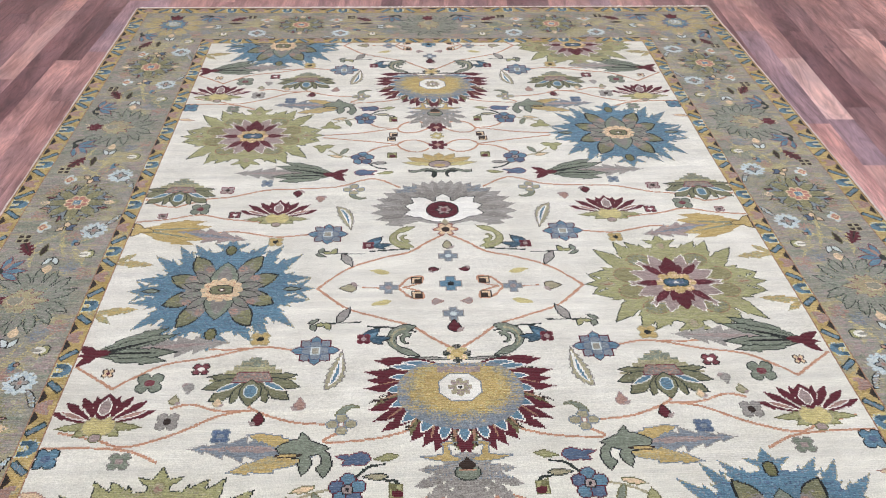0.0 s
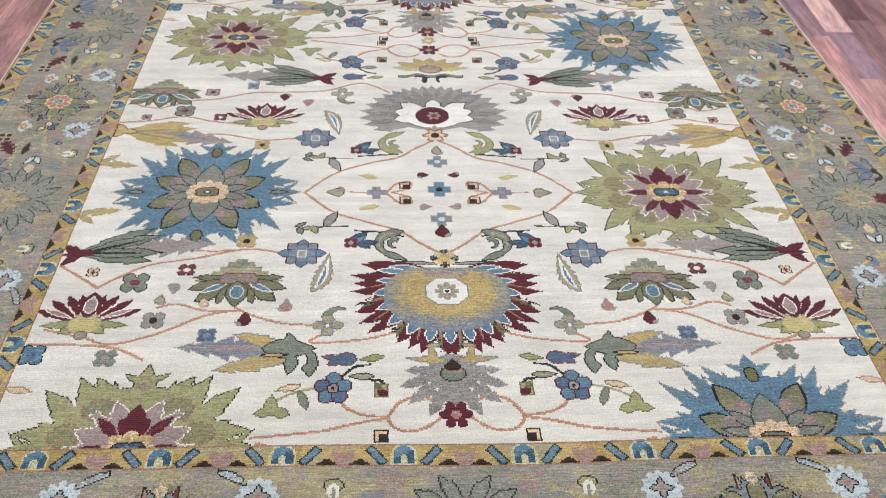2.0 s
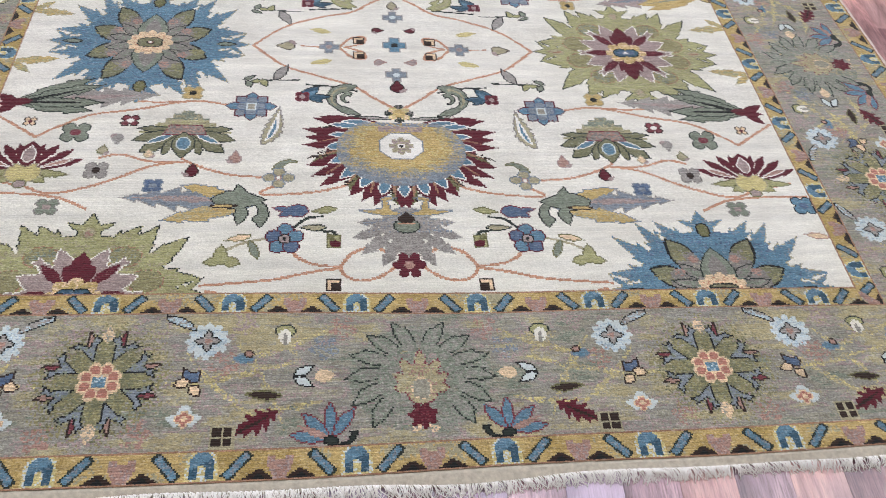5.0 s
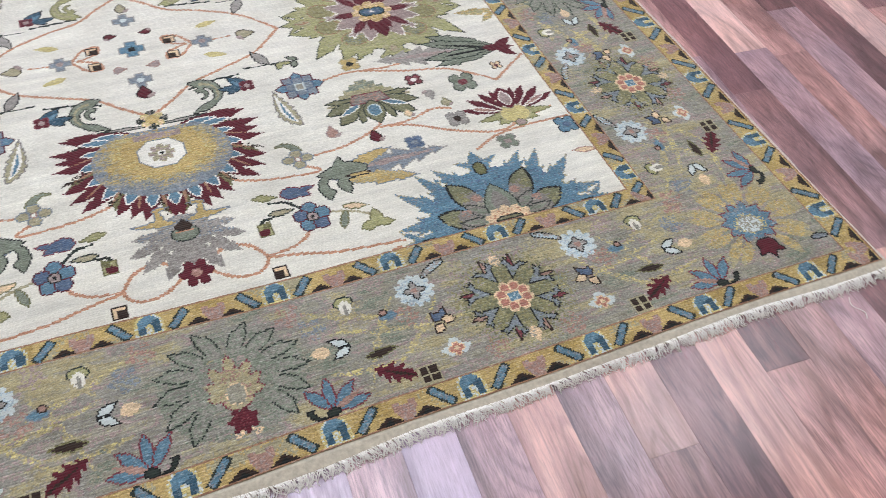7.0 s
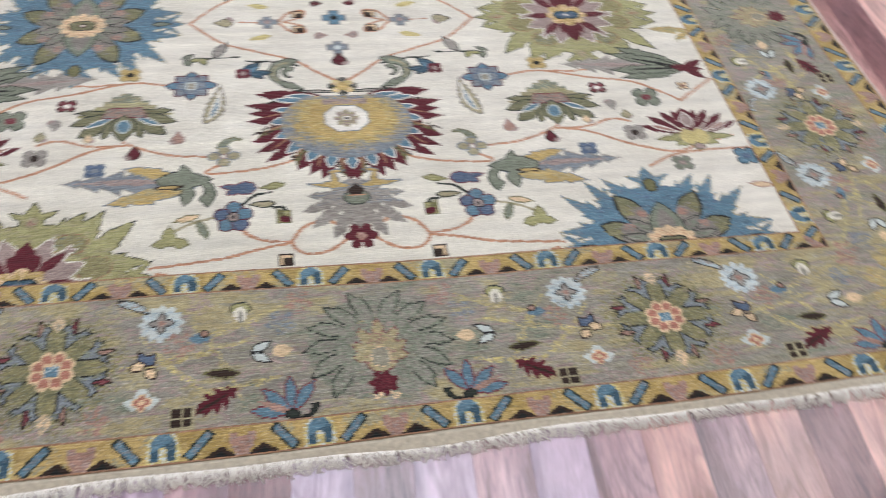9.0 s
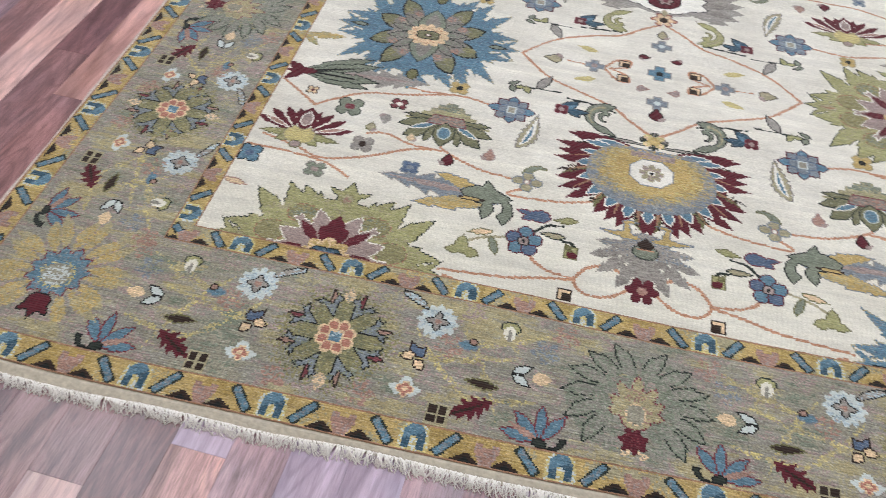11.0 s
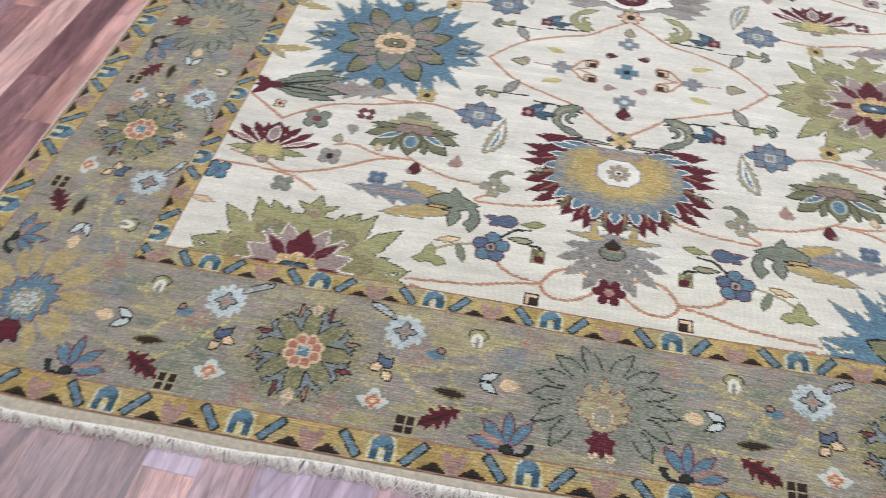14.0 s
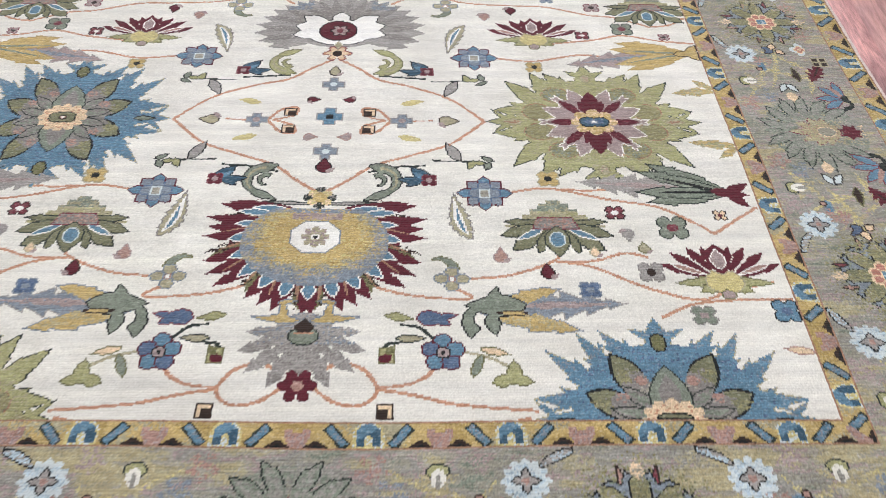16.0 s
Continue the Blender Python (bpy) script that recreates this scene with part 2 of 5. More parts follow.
class Patch:
    """A window of knots with its own axes: a across, b up; what is laid in it belongs to one motif."""

    def __init__(self, u, y, reach, name, label="", turn=0, flip=1, size=1.0, tall=1.0, ground=None, ident=None):
        i0, i1 = np.searchsorted(UU, (u - reach, u + reach))
        j0, j1 = np.searchsorted(YY, (y - reach, y + reach))
        self.win = (slice(j0, j1), slice(i0, i1))
        du, dy = GU[self.win] - u, GY[self.win] - y
        c, s = math.cos(radians(turn)), math.sin(radians(turn))
        self.a, self.b = (c * du + s * dy) * flip / size, (c * dy - s * du) / size / tall
        self.ground = (FIELD if ground is None else ground)[self.win]
        self.ident = ident
        self.name, self.label, self.whole = name, label, None

    def lay(self, mask, colour, edge=None):
        mask = mask & self.ground
        if not mask.any():
            return self
        if self.ident is None:
            self.ident = new_part(self.name, self.label)
        d = dye[self.win]
        part_of[self.win][mask] = self.ident
        d[mask] = INDEX[colour]
        if edge:
            core = np.pad(mask, 1)
            core = core[1:-1, 1:-1] & core[2:, 1:-1] & core[:-2, 1:-1] & core[1:-1, 2:] & core[1:-1, :-2]
            d[mask & ~core] = INDEX[edge]
        return self

    def piece(self, name, label=""):
        """What is laid from here on is a piece of this motif; piece(None) goes back to the motif."""
        if name is None:
            self.ident = self.whole
        elif self.ident is not None:
            self.whole = self.whole if self.whole is not None else self.ident
            self.ident = new_part(name, label, self.whole)
        return self

    def blend(self, mask, colour, amount):
        mask = mask & self.ground & ((STREAK[self.win] * 1.0 + len(PARTS) * 0.377) % 1 < amount)
        if self.ident is None:
            self.ident = new_part(self.name, self.label)
        part_of[self.win][mask] = self.ident
        dye[self.win][mask] = INDEX[colour]
        return self

    def ell(self, x, y, rx, ry):
        return ((self.a - x) / rx) ** 2 + ((self.b - y) / ry) ** 2 < 1

    def leaf(self, x, y, angle, length, width, teeth=0, depth=0.5, fat=0.8, bend=0.0):
        c, s = math.cos(radians(angle)), math.sin(radians(angle))
        t = ((self.a - x) * c + (self.b - y) * s) / length
        q = (self.b - y) * c - (self.a - x) * s - bend * length * np.clip(t, 0, 1) ** 2
        half = width * np.sin(np.pi * np.clip(t, 0, 1) ** fat)
        if teeth:
            half = half * (1 - depth * ((t * teeth) % 1))
        return (t > 0) & (t < 1) & (np.abs(q) < half)

    def frond(self, x, y, angle, length, width, hooks=2, curl=0.25, fat=1.3, bend=0.0, spread=40):
        """A leaf with small hooked teeth along both sides."""
        m = self.leaf(x, y, angle, length, width, 0, fat=fat, bend=bend)
        for h in range(hooks):
            t = 0.5 + 0.36 * h / max(1, hooks - 1) if hooks > 1 else 0.6
            off = bend * length * t * t
            c, s = math.cos(radians(angle)), math.sin(radians(angle))
            bx, by = x + c * t * length - s * off, y + s * t * length + c * off
            for sg in (-1, 1):
                m |= self.leaf(bx, by, angle + sg * spread, length * (0.27 - 0.05 * h), width * 0.4, fat=0.8, bend=-sg * curl)
        return m

    def rimmed(self, mask, colour, rim, amount=0.6):
        """Lay a shape whose outline comes and goes."""
        self.lay(mask, colour)
        core = np.pad(mask, 1)
        core = core[1:-1, 1:-1] & core[2:, 1:-1] & core[:-2, 1:-1] & core[1:-1, 2:] & core[1:-1, :-2]
        return self.blend(mask & ~core, rim, amount)

    def rose(self, n, inner, outer, phase=0.0, x=0.0, y=0.0, ratio=1.0, power=0.7):
        th = np.arctan2((self.b - y) / ratio, self.a - x)
        r = np.hypot((self.b - y) / ratio, self.a - x)
        return r < inner + (outer - inner) * np.abs(np.cos(n / 2 * (th - radians(phase)))) ** power

    def star(self, n, inner, outer, phase=0.0, x=0.0, y=0.0, ratio=1.0):
        th = np.arctan2((self.b - y) / ratio, self.a - x) - radians(phase)
        saw = np.abs((th * n / (2 * np.pi)) % 1 - 0.5) * 2
        return np.hypot((self.b - y) / ratio, self.a - x) < inner + (outer - inner) * saw

    def bar(self, x, y, angle, length, width):
        c, s = math.cos(radians(angle)), math.sin(radians(angle))
        return (np.abs((self.a - x) * c + (self.b - y) * s) < length / 2) & (np.abs((self.b - y) * c - (self.a - x) * s) < width / 2)

    def arc(self, x, y, radius, width, start, sweep):
        th = (np.degrees(np.arctan2(self.b - y, self.a - x)) - start) % 360
        taper = width * (0.35 + 0.65 * np.clip(1 - th / sweep, 0, 1))
        return (th < sweep) & (np.abs(np.hypot(self.a - x, self.b - y) - radius) < taper)


VINE = None


def vine(points, colour="rust", width=0.0029, ground=None, behind=True):
    """A thin stem through a few places, as a smooth curve; it runs behind the motifs that lie there already."""
    pts = np.array([points[0], *points, points[-1]], float)
    line = []
    for p0, p1, p2, p3 in zip(pts, pts[1:], pts[2:], pts[3:]):
        for t in np.linspace(0, 1, max(4, int(np.hypot(*(p2 - p1)) / KNOT * 1.6))):
            line.append(0.5 * (2 * p1 + (p2 - p0) * t + (2 * p0 - 5 * p1 + 4 * p2 - p3) * t * t + (3 * p1 - p0 - 3 * p2 + p3) * t ** 3))
    ground = FIELD if ground is None else ground
    for u, y in line:
        i0, i1 = np.searchsorted(UU, (u - width, u + width))
        j0, j1 = np.searchsorted(YY, (y - width * 0.9, y + width * 0.9))
        spot = ground[j0:j1, i0:i1].copy()
        if behind:
            spot &= part_of[j0:j1, i0:i1] == 0
        dye[j0:j1, i0:i1][spot] = INDEX[colour]
        part_of[j0:j1, i0:i1][spot] = VINE


# ---- field motifs ----
def quarters(ang):
    return (ang, 180 - ang, -ang, ang - 180)


def flames(p, rx, ry, table, curl, fat):
    """A round of curled, pointed lobes over an oval, alike in its four quarters."""
    m = p.ell(0, 0, rx * 0.7, ry * 0.72)
    for k, (ang, far, w) in enumerate(table):
        for j, a in enumerate(quarters(ang)):
            x, y = rx * math.cos(radians(a)), ry * math.sin(radians(a))
            turn = curl * (1 if k % 3 else -1) * (1 if j in (0, 3) else -1)
            head, reach = math.degrees(math.atan2(y, x)), math.hypot(x, y)
            m |= p.leaf(x * 0.42, y * 0.42, head, reach * (far - 0.42), w, fat=fat, bend=turn)
            for sg in (-1, 1):
                m |= p.leaf(x * 0.62, y * 0.62, head + 26 * sg, reach * (0.25 if sg * turn > 0 else 0.2), w * 0.5, fat=0.9, bend=turn)
    for ang, reach, wide in ((0, rx, 0.02), (180, rx, 0.02), (90, ry, 0.027), (-90, ry, 0.027)):
        c, s = math.cos(radians(ang)), math.sin(radians(ang))
        m |= p.leaf(c * reach * 0.4, s * reach * 0.4, ang, reach * 0.6, wide, fat=0.95)
        for sg in (-1, 1):
            m |= p.leaf(c * reach * 0.72, s * reach * 0.72, ang + sg * (46 if wide > 0.025 else 26), reach * 0.28, wide * 0.36, fat=0.9, bend=0.2 * sg)
    return m


def blue_rosette(u, y, tall=1.0):
    p = Patch(u, y, 0.28, "rosette", "large blue serrated rosette with olive petals and a peach eye", size=0.89, tall=tall * 1.1)
    m = flames(p, 0.256, 0.226, ((17, 0.98, 0.0155), (33, 1.04, 0.017), (50, 1.01, 0.0165), (68, 0.97, 0.0155)), 0.15, 0.9)
    p.rimmed(m, "blue", "khaki", 0.7)
    p.blend(m & ~p.ell(0, 0, 0.2, 0.165), "slate", 0.16).blend(m & p.ell(0, 0, 0.2, 0.165), "denim", 0.1)
    for ang, l, w in ((15, 0.156, 0.026), (50, 0.166, 0.026)):
        for j, a in enumerate(quarters(ang)):
            lean = 0.1 if j in (0, 3) else -0.1
            tip = np.hypot(p.a, p.b) > 0.098
            p.piece("petal").lay(p.leaf(0, 0, a, l + 0.004, w + 0.003, fat=1.75, bend=lean) & tip, "ink").lay(p.leaf(0, 0, a, l - 0.002, w - 0.001, fat=1.75, bend=lean) & tip, "fern")
            p.lay(p.leaf(0, 0, a, l - 0.012, w, fat=1.6, bend=lean) & (np.hypot(p.a, p.b) < 0.112), "smoke")
            p.blend(p.leaf(0, 0, a, l * 0.8, w * 0.8, fat=1.6, bend=lean), "smoke", 0.45).blend(p.leaf(0.1 * math.cos(radians(a)), 0.1 * math.sin(radians(a)), a, 0.05, 0.012), "moss", 0.4)
    p.piece(None)
    p.lay(p.ell(0, 0, 0.098, 0.08), "smoke").blend(p.ell(0, 0, 0.098, 0.08), "taupe", 0.3)
    for ang in (13, 40):
        for a in quarters(ang):
            p.lay(p.leaf(0, 0, a, 0.112, 0.0145, fat=1.5), "smoke", "pine").blend(p.leaf(0, 0, a, 0.1, 0.009, fat=1.5), "sage", 0.5)
    for ang in (90, -90):
        p.lay(p.leaf(0, 0, ang, 0.115, 0.033, fat=1.15) | p.leaf(0, 0, ang + 26, 0.078, 0.018, fat=1.4) | p.leaf(0, 0, ang - 26, 0.078, 0.018, fat=1.4), "sage", "pine").lay(p.leaf(0, 0, ang, 0.095, 0.02, fat=1.1), "smoke")
    for ang in (30, 62):
        for a in quarters(ang):
            p.blend(p.ell(0.098 * math.cos(radians(a)), 0.094 * math.sin(radians(a)), 0.012, 0.011), "rose", 0.7)
    p.piece("eye", "peach scalloped eye")
    p.lay(p.rose(12, 0.046, 0.058, ratio=0.8), "peach").blend(p.ell(0, 0, 0.05, 0.038), "rust", 0.12).lay(p.rose(4, 0.03, 0.036, 45, ratio=0.58), "fern", "ink").lay(p.ell(0, 0, 0.011, 0.007), "rose", "umber").lay(p.ell(0, 0, 0.0045, 0.0035), "white").piece(None)
    for sgn in (-1, 1):
        p.lay(p.ell(0, 0.165 * sgn, 0.016, 0.022), "olive", "ink").lay(p.leaf(0.165 * sgn, 0, 0 if sgn > 0 else 180, 0.056, 0.009), "sage", "ink")


def green_rosette(u, y, tall=1.0):
    p = Patch(u, y, 0.28, "rosette", "large olive-green serrated rosette with a wine-red star", size=0.89, tall=tall * 1.1)
    m = flames(p, 0.258, 0.214, ((18, 0.95, 0.02), (35, 1.03, 0.022), (52, 0.98, 0.021), (69, 0.94, 0.019)), 0.18, 1.05)
    p.rimmed(m, "lime", "pine", 0.8).blend(m & p.ell(0, 0, 0.2, 0.17), "khaki", 0.16)
    for ang, rx, ry, c in ((17, 0.033, 0.027, "moss"), (54, 0.033, 0.025, "sage")):
        for a in quarters(ang):
            x, yy = 0.138 * math.cos(radians(a)), 0.118 * math.sin(radians(a))
            p.blend(p.ell(x, yy, rx + 0.003, ry + 0.003), "cord", 0.75)
            p.lay(p.ell(x, yy, rx, ry), "moss").blend(p.ell(x, yy, rx, ry), "fern", 0.35).blend(p.ell(x, yy, rx * 0.9, ry * 0.9), c, 0.3)
    for sg in (-1, 1):
        p.lay(p.leaf(0.166 * sg, 0, 0 if sg > 0 else 180, 0.055, 0.013), "khaki", "moss").blend(p.leaf(0.175 * sg, 0, 0 if sg > 0 else 180, 0.04, 0.005), "cord", 0.7)
        p.lay(p.ell(0, 0.158 * sg, 0.014, 0.017), "khaki", "moss").blend(p.ell(0, 0.158 * sg, 0.009, 0.01), "rose", 0.4)
    p.piece("star", "wine-red star with white zigzag edge")
    star = p.star(8, 0.066, 0.128, 22.5, ratio=1.0) | p.ell(0, 0, 0.08, 0.075)
    for ang in (0, 45, 135, 180, 225, 315):
        star |= p.frond(0, 0, ang, 0.125 if ang % 180 == 0 else 0.122, 0.015, 2, 0.1, fat=1.7, spread=24)
    p.rimmed(star, "mauve", "white", 0.8)
    for ang in (90, 270):
        p.lay(p.leaf(0, 0, ang, 0.108, 0.021, fat=1.5) | p.leaf(0, 0, ang + 21, 0.08, 0.012, fat=1.7) | p.leaf(0, 0, ang - 21, 0.08, 0.012, fat=1.7), "wine")
    for ang in (0, 45, 135, 180, 225, 315):
        p.lay(p.leaf(0.03 * math.cos(radians(ang)), 0.03 * math.sin(radians(ang)), ang, 0.078, 0.0115, fat=1.1), "wine").blend(p.leaf(0, 0, ang, 0.1, 0.008), "berry", 0.15)
    p.piece("eye", "gold ring with a blue eye")
    p.lay(p.rose(8, 0.04, 0.056, ratio=0.8), "peach").blend(p.rose(8, 0.04, 0.056, ratio=0.8), "gold", 0.55).lay(p.ell(-0.014, 0, 0.022, 0.018) | p.ell(0.014, 0, 0.022, 0.018), "teal", "ink").lay(p.ell(0, 0, 0.024, 0.009), "denim").lay(p.ell(0, 0, 0.01, 0.006), "white", "slate")


def flame_medallion(u, y):
    p = Patch(u, y, 0.23, "medallion", "gold flame medallion with wine-red and blue petals")
    turns = ((66, 60, 30, 4, -30, -60, -90), (7, 6, 1, -12, -42, -68, -90))

    def ray(phi):
        """Foot and heading of a petal, given its place round the body."""
        c, s = math.cos(radians(phi)), math.sin(radians(phi))
        return 0.118 * c, max(-1, min(s * 0.105, 0.08)) - 0.006, float(np.interp(-phi, [-v for v in turns[0]], turns[1]))
    skirt = (p.ell(0, -0.01, 0.156, 0.122) & (p.b < 0.07))
    p.lay(skirt, "wine")
    count = 16
    for k in range(count + 1):
        phi = 66 - 156 * k / count
        x, yy, heading = ray(phi)
        reach = 0.094 if phi > 20 else 0.085 if phi > -35 else 0.064
        for sg in (1, -1):
            ang = heading if sg > 0 else 180 - heading
            if k % 4 == 3:
                p.lay(p.leaf(x * sg * 0.9, yy, ang - 6 * sg, reach * 1.04, 0.0115, 3, 0.3, fat=1.5, bend=-0.1 * sg), "olive").blend(p.leaf(x * sg, yy, ang - 6 * sg, reach, 0.01), "umber", 0.45)
            else:
                p.lay(p.leaf(x * sg * 0.82, yy * 0.94, ang, reach * 1.28, 0.0165, 3, 0.25, fat=0.85, bend=0.1 * sg), "wine")
            if k % 2 and phi < 40:
                p.lay(p.leaf(x * sg, yy, ang - 9 * sg, reach * 0.8, 0.0024), "cord")
    for k in range(9):
        phi = 62 - 152 * k / 8
        x, yy, heading = ray(phi)
        for sg in (1, -1):
            ang = heading if sg > 0 else 180 - heading
            long = 0.08 if phi > 30 else 0.06 if phi > -50 else 0.05
            p.lay(p.leaf(x * sg * (0.86 if phi > -80 else 0), yy * 0.94, ang, long, 0.0098 if phi > 20 else 0.0125, fat=1.0), "blue", "white")
    body = p.ell(0, -0.012, 0.135, 0.108) & (p.b < 0.074 + 0.1 * np.abs(p.a) ** 1.5)
    r = np.sqrt((p.a / 0.135) ** 2 + ((p.b - 0.002) / (0.108)) ** 2)
    soft = r + (STREAK[p.win] - 0.5) * 0.4
    p.lay(body, "gold").blend(body, "ochre", 0.3).blend(body, "straw", 0.12)
    for limit, shade in ((0.78, "brass"), (0.87, "flint"), (0.96, "slate")):
        p.lay(body & (soft > limit), shade)
    p.blend(body & (p.b < -0.078), "slate", 0.35).blend(body & (r > 0.8), "grey", 0.2).blend(body & (p.b > 0.062), "slate", 0.6).blend(body & (np.abs(p.a) < 0.045) & (p.b > 0.046) & (p.b < 0.064), "mauve", 0.9)
    p.piece("eye", "white octagon with a beige blossom")
    octa = np.maximum(np.maximum(np.abs(p.a) / 0.046, np.abs(p.b) / 0.043), (np.abs(p.a) / 0.046 + np.abs(p.b) / 0.043) / 1.42) < 1
    p.lay(octa, "white", "slate").lay(p.rose(8, 0.019, 0.027), "khaki").blend(p.rose(8, 0.018, 0.026), "mauve", 0.4).lay(p.ell(0, 0, 0.009, 0.007), "white").lay(p.ell(0, 0, 0.0055, 0.0045), "ink").piece(None)
    for sg in (-1, 1):
        p.lay(p.leaf(0.006 * sg, 0.087, 90 - sg * 88, 0.105, 0.0058, fat=0.8, bend=0.04 * sg), "grey", "pine")
    k = Patch(u, y + 0.106, 0.05, "blossom", "small gold blossom with dark petals")
    for ang in (0, 90, 180, 270):
        k.lay(k.ell(0.021 * math.cos(radians(ang)), 0.02 * math.sin(radians(ang)), 0.0115, 0.0105), "pine").blend(k.ell(0.021 * math.cos(radians(ang)), 0.02 * math.sin(radians(ang)), 0.01, 0.009), "smoke", 0.3)
    for ang in (45, 135, 225, 315):
        k.lay(k.ell(0.019 * math.cos(radians(ang)), 0.017 * math.sin(radians(ang)), 0.01, 0.009), "peach").blend(k.ell(0.019 * math.cos(radians(ang)), 0.017 * math.sin(radians(ang)), 0.01, 0.009), "straw", 0.5)
    k.lay(k.rose(4, 0.011, 0.014), "gold")


def grey_palmette(u, y):
    p = Patch(u, y, 0.23, "palmette", "grey fan palmette with a white heart and wine-red eye")
    m = p.ell(0, 0.0, 0.11, 0.07)
    for k in range(23):
        ang = -24 + 228 * k / 22
        c, s = math.cos(radians(ang)), math.sin(radians(ang))
        far = 1 / math.sqrt((c / 0.205) ** 2 + (s / (0.155 if s > 0 else 0.12)) ** 2)
        m |= p.leaf(0, 0, ang, far, 0.026, 4, 0.35, fat=1.7)
    p.lay(m, "grey")
    for k in range(14):
        ang = -20 + 220 * (k + 0.5) / 14
        c, s = math.cos(radians(ang)), math.sin(radians(ang))
        far = 1 / math.sqrt((c / 0.19) ** 2 + (s / 0.14) ** 2)
        p.blend(m & p.leaf(0, 0, ang, far, 0.012, fat=1.6), "smoke", 0.8)
        p.lay(m & p.leaf(0.62 * far * c, 0.62 * far * s, ang + 8, far * 0.22, 0.003), "smoke")
    p.blend(m & (np.abs(p.b - 0.11) < 0.02) & (np.abs(np.abs(p.a) - 0.1) < 0.03), "slate", 0.6)
    h = p.ell(0, 0.0, 0.082, 0.062) & (p.b < 0.045)
    for ang in (-10, 12, 35, 168, 145, 190):
        h |= p.leaf(0, 0, ang, 0.112, 0.024, fat=1.6)
    h |= p.leaf(0, 0, 90, 0.082, 0.024, fat=1.6)
    p.piece("heart", "white heart with a wine-red eye")
    p.lay(h, "white", "ink").lay(p.ell(-0.004, 0, 0.046, 0.042), "wine", "ink").lay(p.rose(6, 0.014, 0.024), "mauve", "ink").lay(p.ell(0, 0, 0.009, 0.008), "berry")
    k = Patch(u, y - 0.094, 0.06, "blossom", "orange blossom with a dark centre")
    k.lay(k.leaf(0, 0.0, 90, 0.05, 0.012), "khaki").lay(k.rose(6, 0.016, 0.034, ratio=0.95), "rust", "berry").lay(k.rose(6, 0.012, 0.025), "peach").lay(k.ell(0, 0, 0.012, 0.011), "umber")


def grey_bellflower(u, y, turn=0):
    p = Patch(u, y, 0.15, "palmette", "pale grey leafy palmette with gold scrolls", turn=turn)
    m = p.ell(0, 0.02, 0.05, 0.045)
    for ang, l, w in ((-90, 0.108, 0.024), (-66, 0.118, 0.018), (-114, 0.118, 0.018), (-42, 0.118, 0.017), (-138, 0.118, 0.017), (-20, 0.112, 0.016), (-160, 0.112, 0.016), (2, 0.095, 0.013), (178, 0.095, 0.013)):
        m |= p.leaf(0, 0.022, ang, l, w, 4, 0.4, fat=1.5)
    p.lay(m, "grey").blend(m, "smoke", 0.3).blend(m & (p.b > 0), "slate", 0.2)
    for sx in (-1, 1):
        s = p.leaf(0.006 * sx, 0.047, 90 - sx * 84, 0.092, 0.0095, fat=0.7) | p.leaf(0.036 * sx, 0.042, 90 - sx * 6, 0.052, 0.0095, fat=0.8) | p.leaf(0.05 * sx, 0.086, 90 + sx * 82, 0.034, 0.0065)
        p.lay(s, "gold", "slate")
    p.lay(p.ell(0, 0.016, 0.026, 0.02), "sage", "pine").lay(p.leaf(0, 0.02, 90, 0.032, 0.017), "umber").lay(p.bar(0, 0.022, 0, 0.032, 0.005), "rust")


def gold_crown(u, y):
    p = Patch(u, y, 0.14, "palmette", "gold crown palmette over a dark scroll")
    for ang, l, w in ((90, 0.075, 0.026), (55, 0.085, 0.02), (125, 0.085, 0.02), (25, 0.11, 0.02), (155, 0.11, 0.02), (8, 0.115, 0.014), (172, 0.115, 0.014)):
        p.lay(p.leaf(0, -0.01, ang, l, w, 4, 0.25, fat=1.1), "straw" if ang in (8, 172) else "gold", "khaki")
    p.lay(p.ell(0, -0.005, 0.034, 0.022), "mauve", "umber").lay(p.ell(0, -0.012, 0.018, 0.008), "gold")
    d = Patch(u, y - 0.05, 0.11, "scroll", "dark green bracket scroll")
    d.lay((np.abs(d.b - 0.008 + 0.006 * np.cos(d.a * 80)) < 0.007) & (np.abs(d.a) < 0.095), "sage", "ink")
    for sx in (-1, 1):
        d.lay(d.arc(0.034 * sx, -0.012, 0.017, 0.009, 40 if sx > 0 else -60, 200), "pine", "ink")


